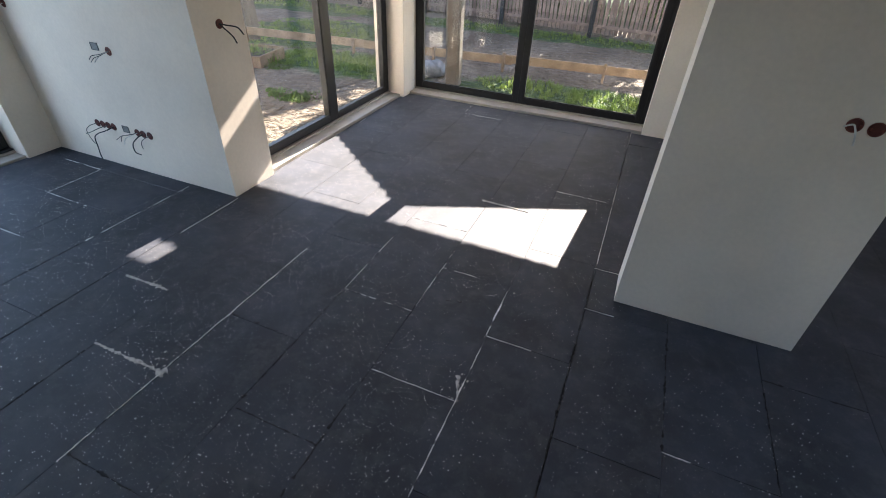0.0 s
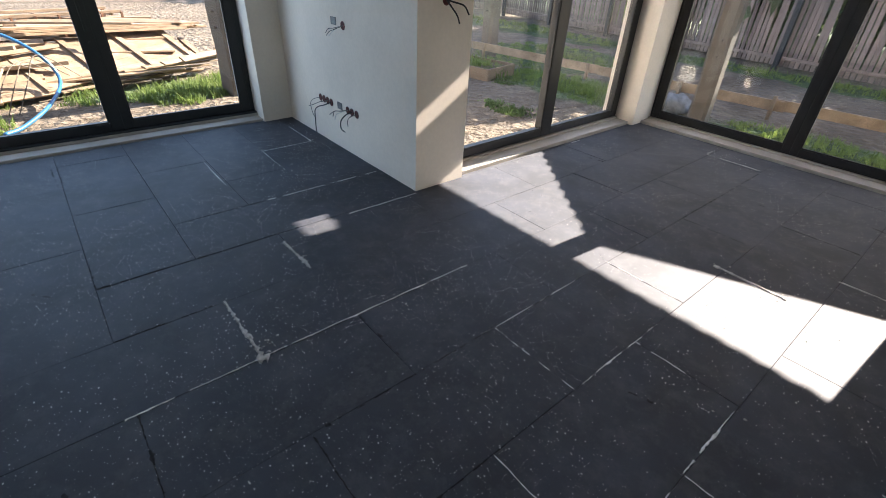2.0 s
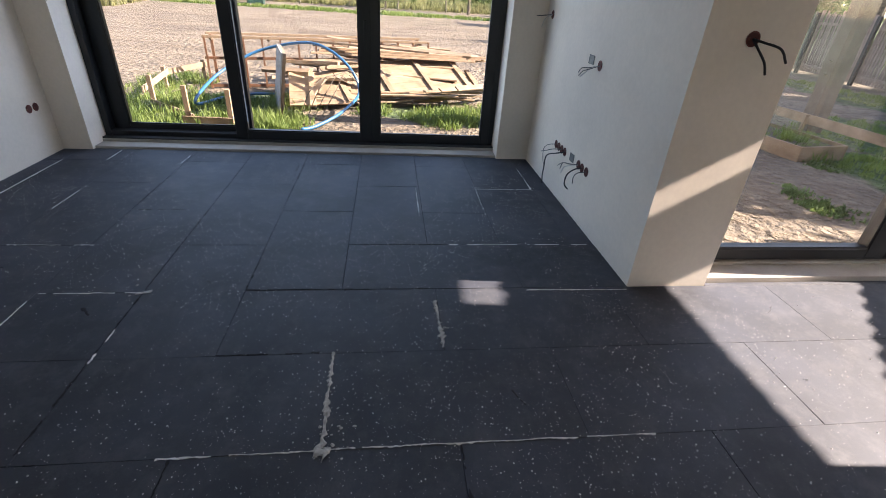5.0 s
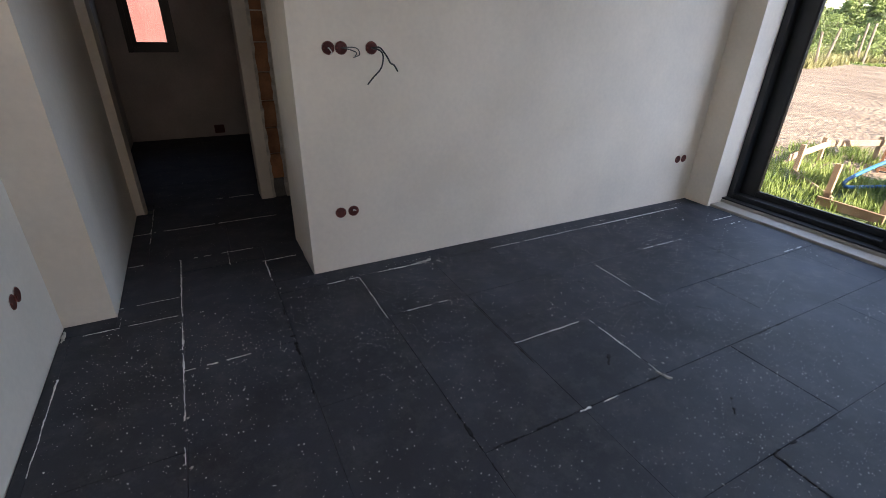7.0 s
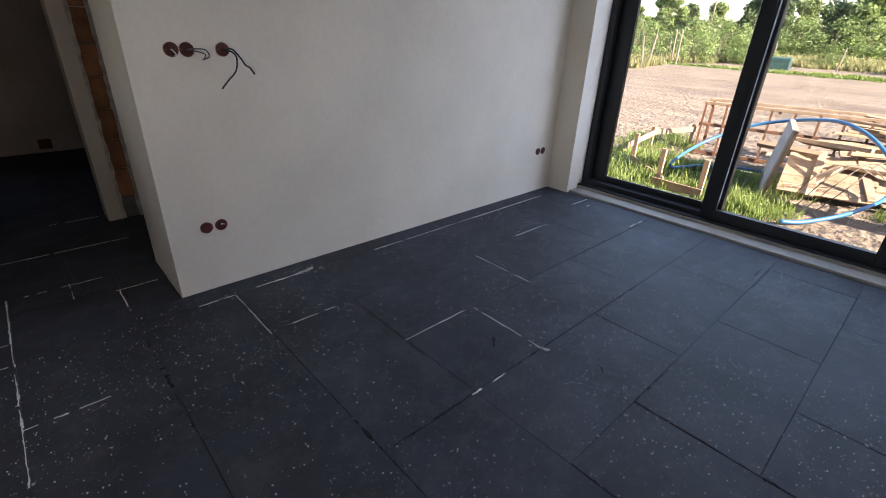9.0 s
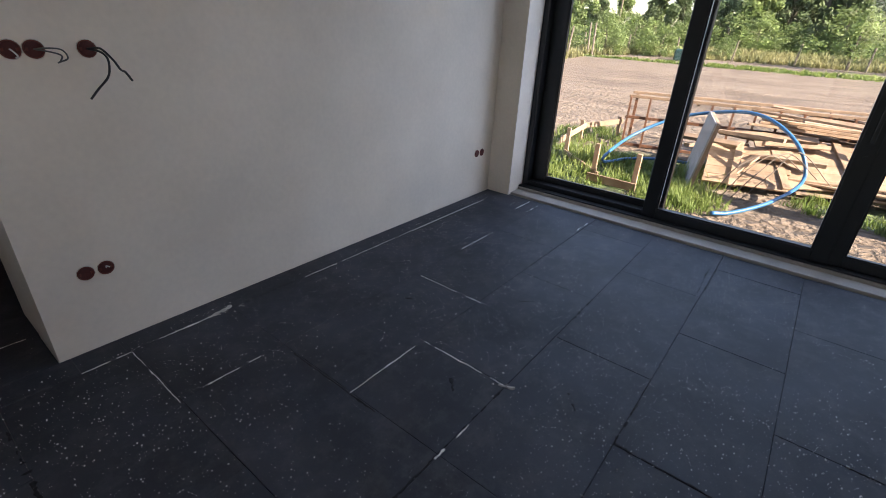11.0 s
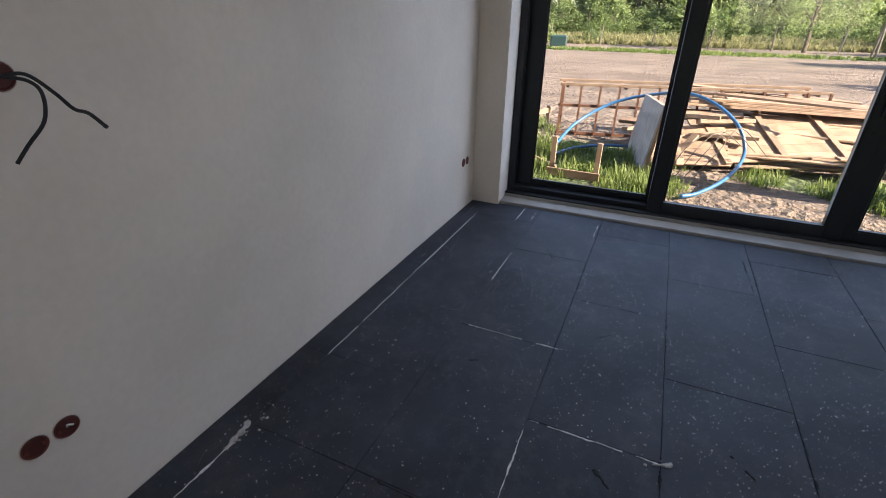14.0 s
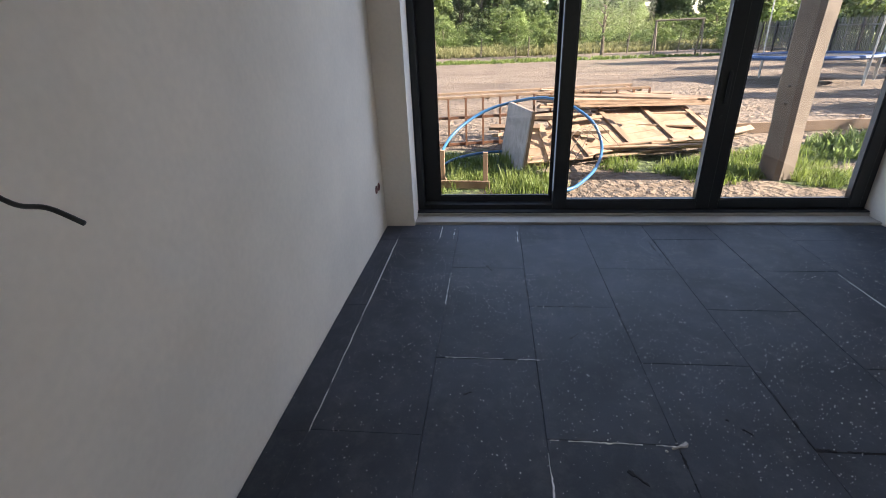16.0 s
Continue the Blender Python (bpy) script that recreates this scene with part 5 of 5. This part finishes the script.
for xa, ya, xb, yb in ((-2.92, -0.36, -2.86, -0.30), (-3.20, 0.10, -3.12, 0.17), (-4.28, -1.02, -4.22, -1.08), (-4.62, -0.92, -4.50, -0.86), (-3.78, -0.40, -3.72, -0.46), (-2.30, 1.62, -2.22, 1.66), (-1.30, 4.60, -1.18, 4.62), (-0.62, 4.92, -0.52, 4.90), (-2.70, 4.30, -2.55, 4.33), (-0.90, 2.05, -0.80, 2.08), (-1.85, 0.10, -1.78, 0.14), (-3.30, -0.95, -3.26, -1.02)):
    sd += 1
    seam(xa, ya, xb, yb, 0.009, CRUMBLE, "gouge", sd, 0.0012, 0.3)

# pale crumbs of polystyrene and mortar
rnd = random.Random(51)
cv, cf = [], []
for _ in range(34000):
    if rnd.random() < 0.62:
        x, y = rnd.uniform(-5.2, -0.6), rnd.uniform(-1.7, 2.4)
    else:
        x, y = rnd.uniform(-2.95, 1.3), rnd.uniform(0.4, 5.6)
    if x > 0.05 and 2.5 < y < 2.86 or noise.noise((x * 1.3, y * 1.3, 2)) < rnd.uniform(-0.5, 0.25):
        continue
    s = rnd.choice((0.0008, 0.0010, 0.0012, 0.0014, 0.0017, 0.0021, 0.0034)) * rnd.uniform(0.7, 1.2)
    k = len(cv)
    cv += [(x - s, y - s * 0.6, 0), (x + s, y - s * rnd.uniform(0.3, 0.9), 0), (x + s * rnd.uniform(-0.4, 0.4), y + s, 0), (x + s * 0.1, y, s * 1.3)]
    cf += [(k, k + 1, k + 3), (k + 1, k + 2, k + 3), (k + 2, k, k + 3)]
cme = bpy.data.meshes.new("crumbs")
cme.from_pydata(cv, [], cf)
cme.materials.append(FOAM)
tagged(new("crumbs", cme), "pale crumbs of polystyrene and mortar strewn on the boards", "debris", kind="stuff")

# lumps of mortar round the smears
rnd = random.Random(61)
lv, lf = [], []
for cx, cy, sx, sy, n in ((-2.10, 0.92, 0.045, 0.045, 46), (-2.35, 0.85, 0.14, 0.03, 30), (-2.7, 1.37, 0.12, 0.03, 26), (-0.9, 3.42, 0.16, 0.05, 40), (-2.5, -1.62, 0.08, 0.03, 24), (-3.05, -0.15, 0.05, 0.05, 14), (-0.56, 1.5, 0.03, 0.10, 18), (-1.05, -0.6, 0.02, 0.12, 16), (-3.56, 1.2, 0.03, 0.2, 20), (-0.58, 2.3, 0.04, 0.05, 10)):
    for _ in range(n // 2):
        x, y, r = rnd.gauss(cx, sx), rnd.gauss(cy, sy), rnd.uniform(0.002, 0.009)
        k = len(lv)
        lv += [(x + r * rnd.uniform(0.6, 1.2) * math.cos(a), y + r * rnd.uniform(0.6, 1.2) * math.sin(a), 0.0) for a in (0, 1.26, 2.51, 3.77, 5.03)] + [(x + 0.3 * r, y, r * 0.8)]
        lf += [(k + i, k + (i + 1) % 5, k + 5) for i in range(5)]
lme = bpy.data.meshes.new("mortar_lumps")
lme.from_pydata(lv, [], lf)
lme.materials.append(MORTAR)
tagged(new("mortar_lumps", lme), "small grey lumps of mortar beside the smeared joints", "debris", kind="stuff")
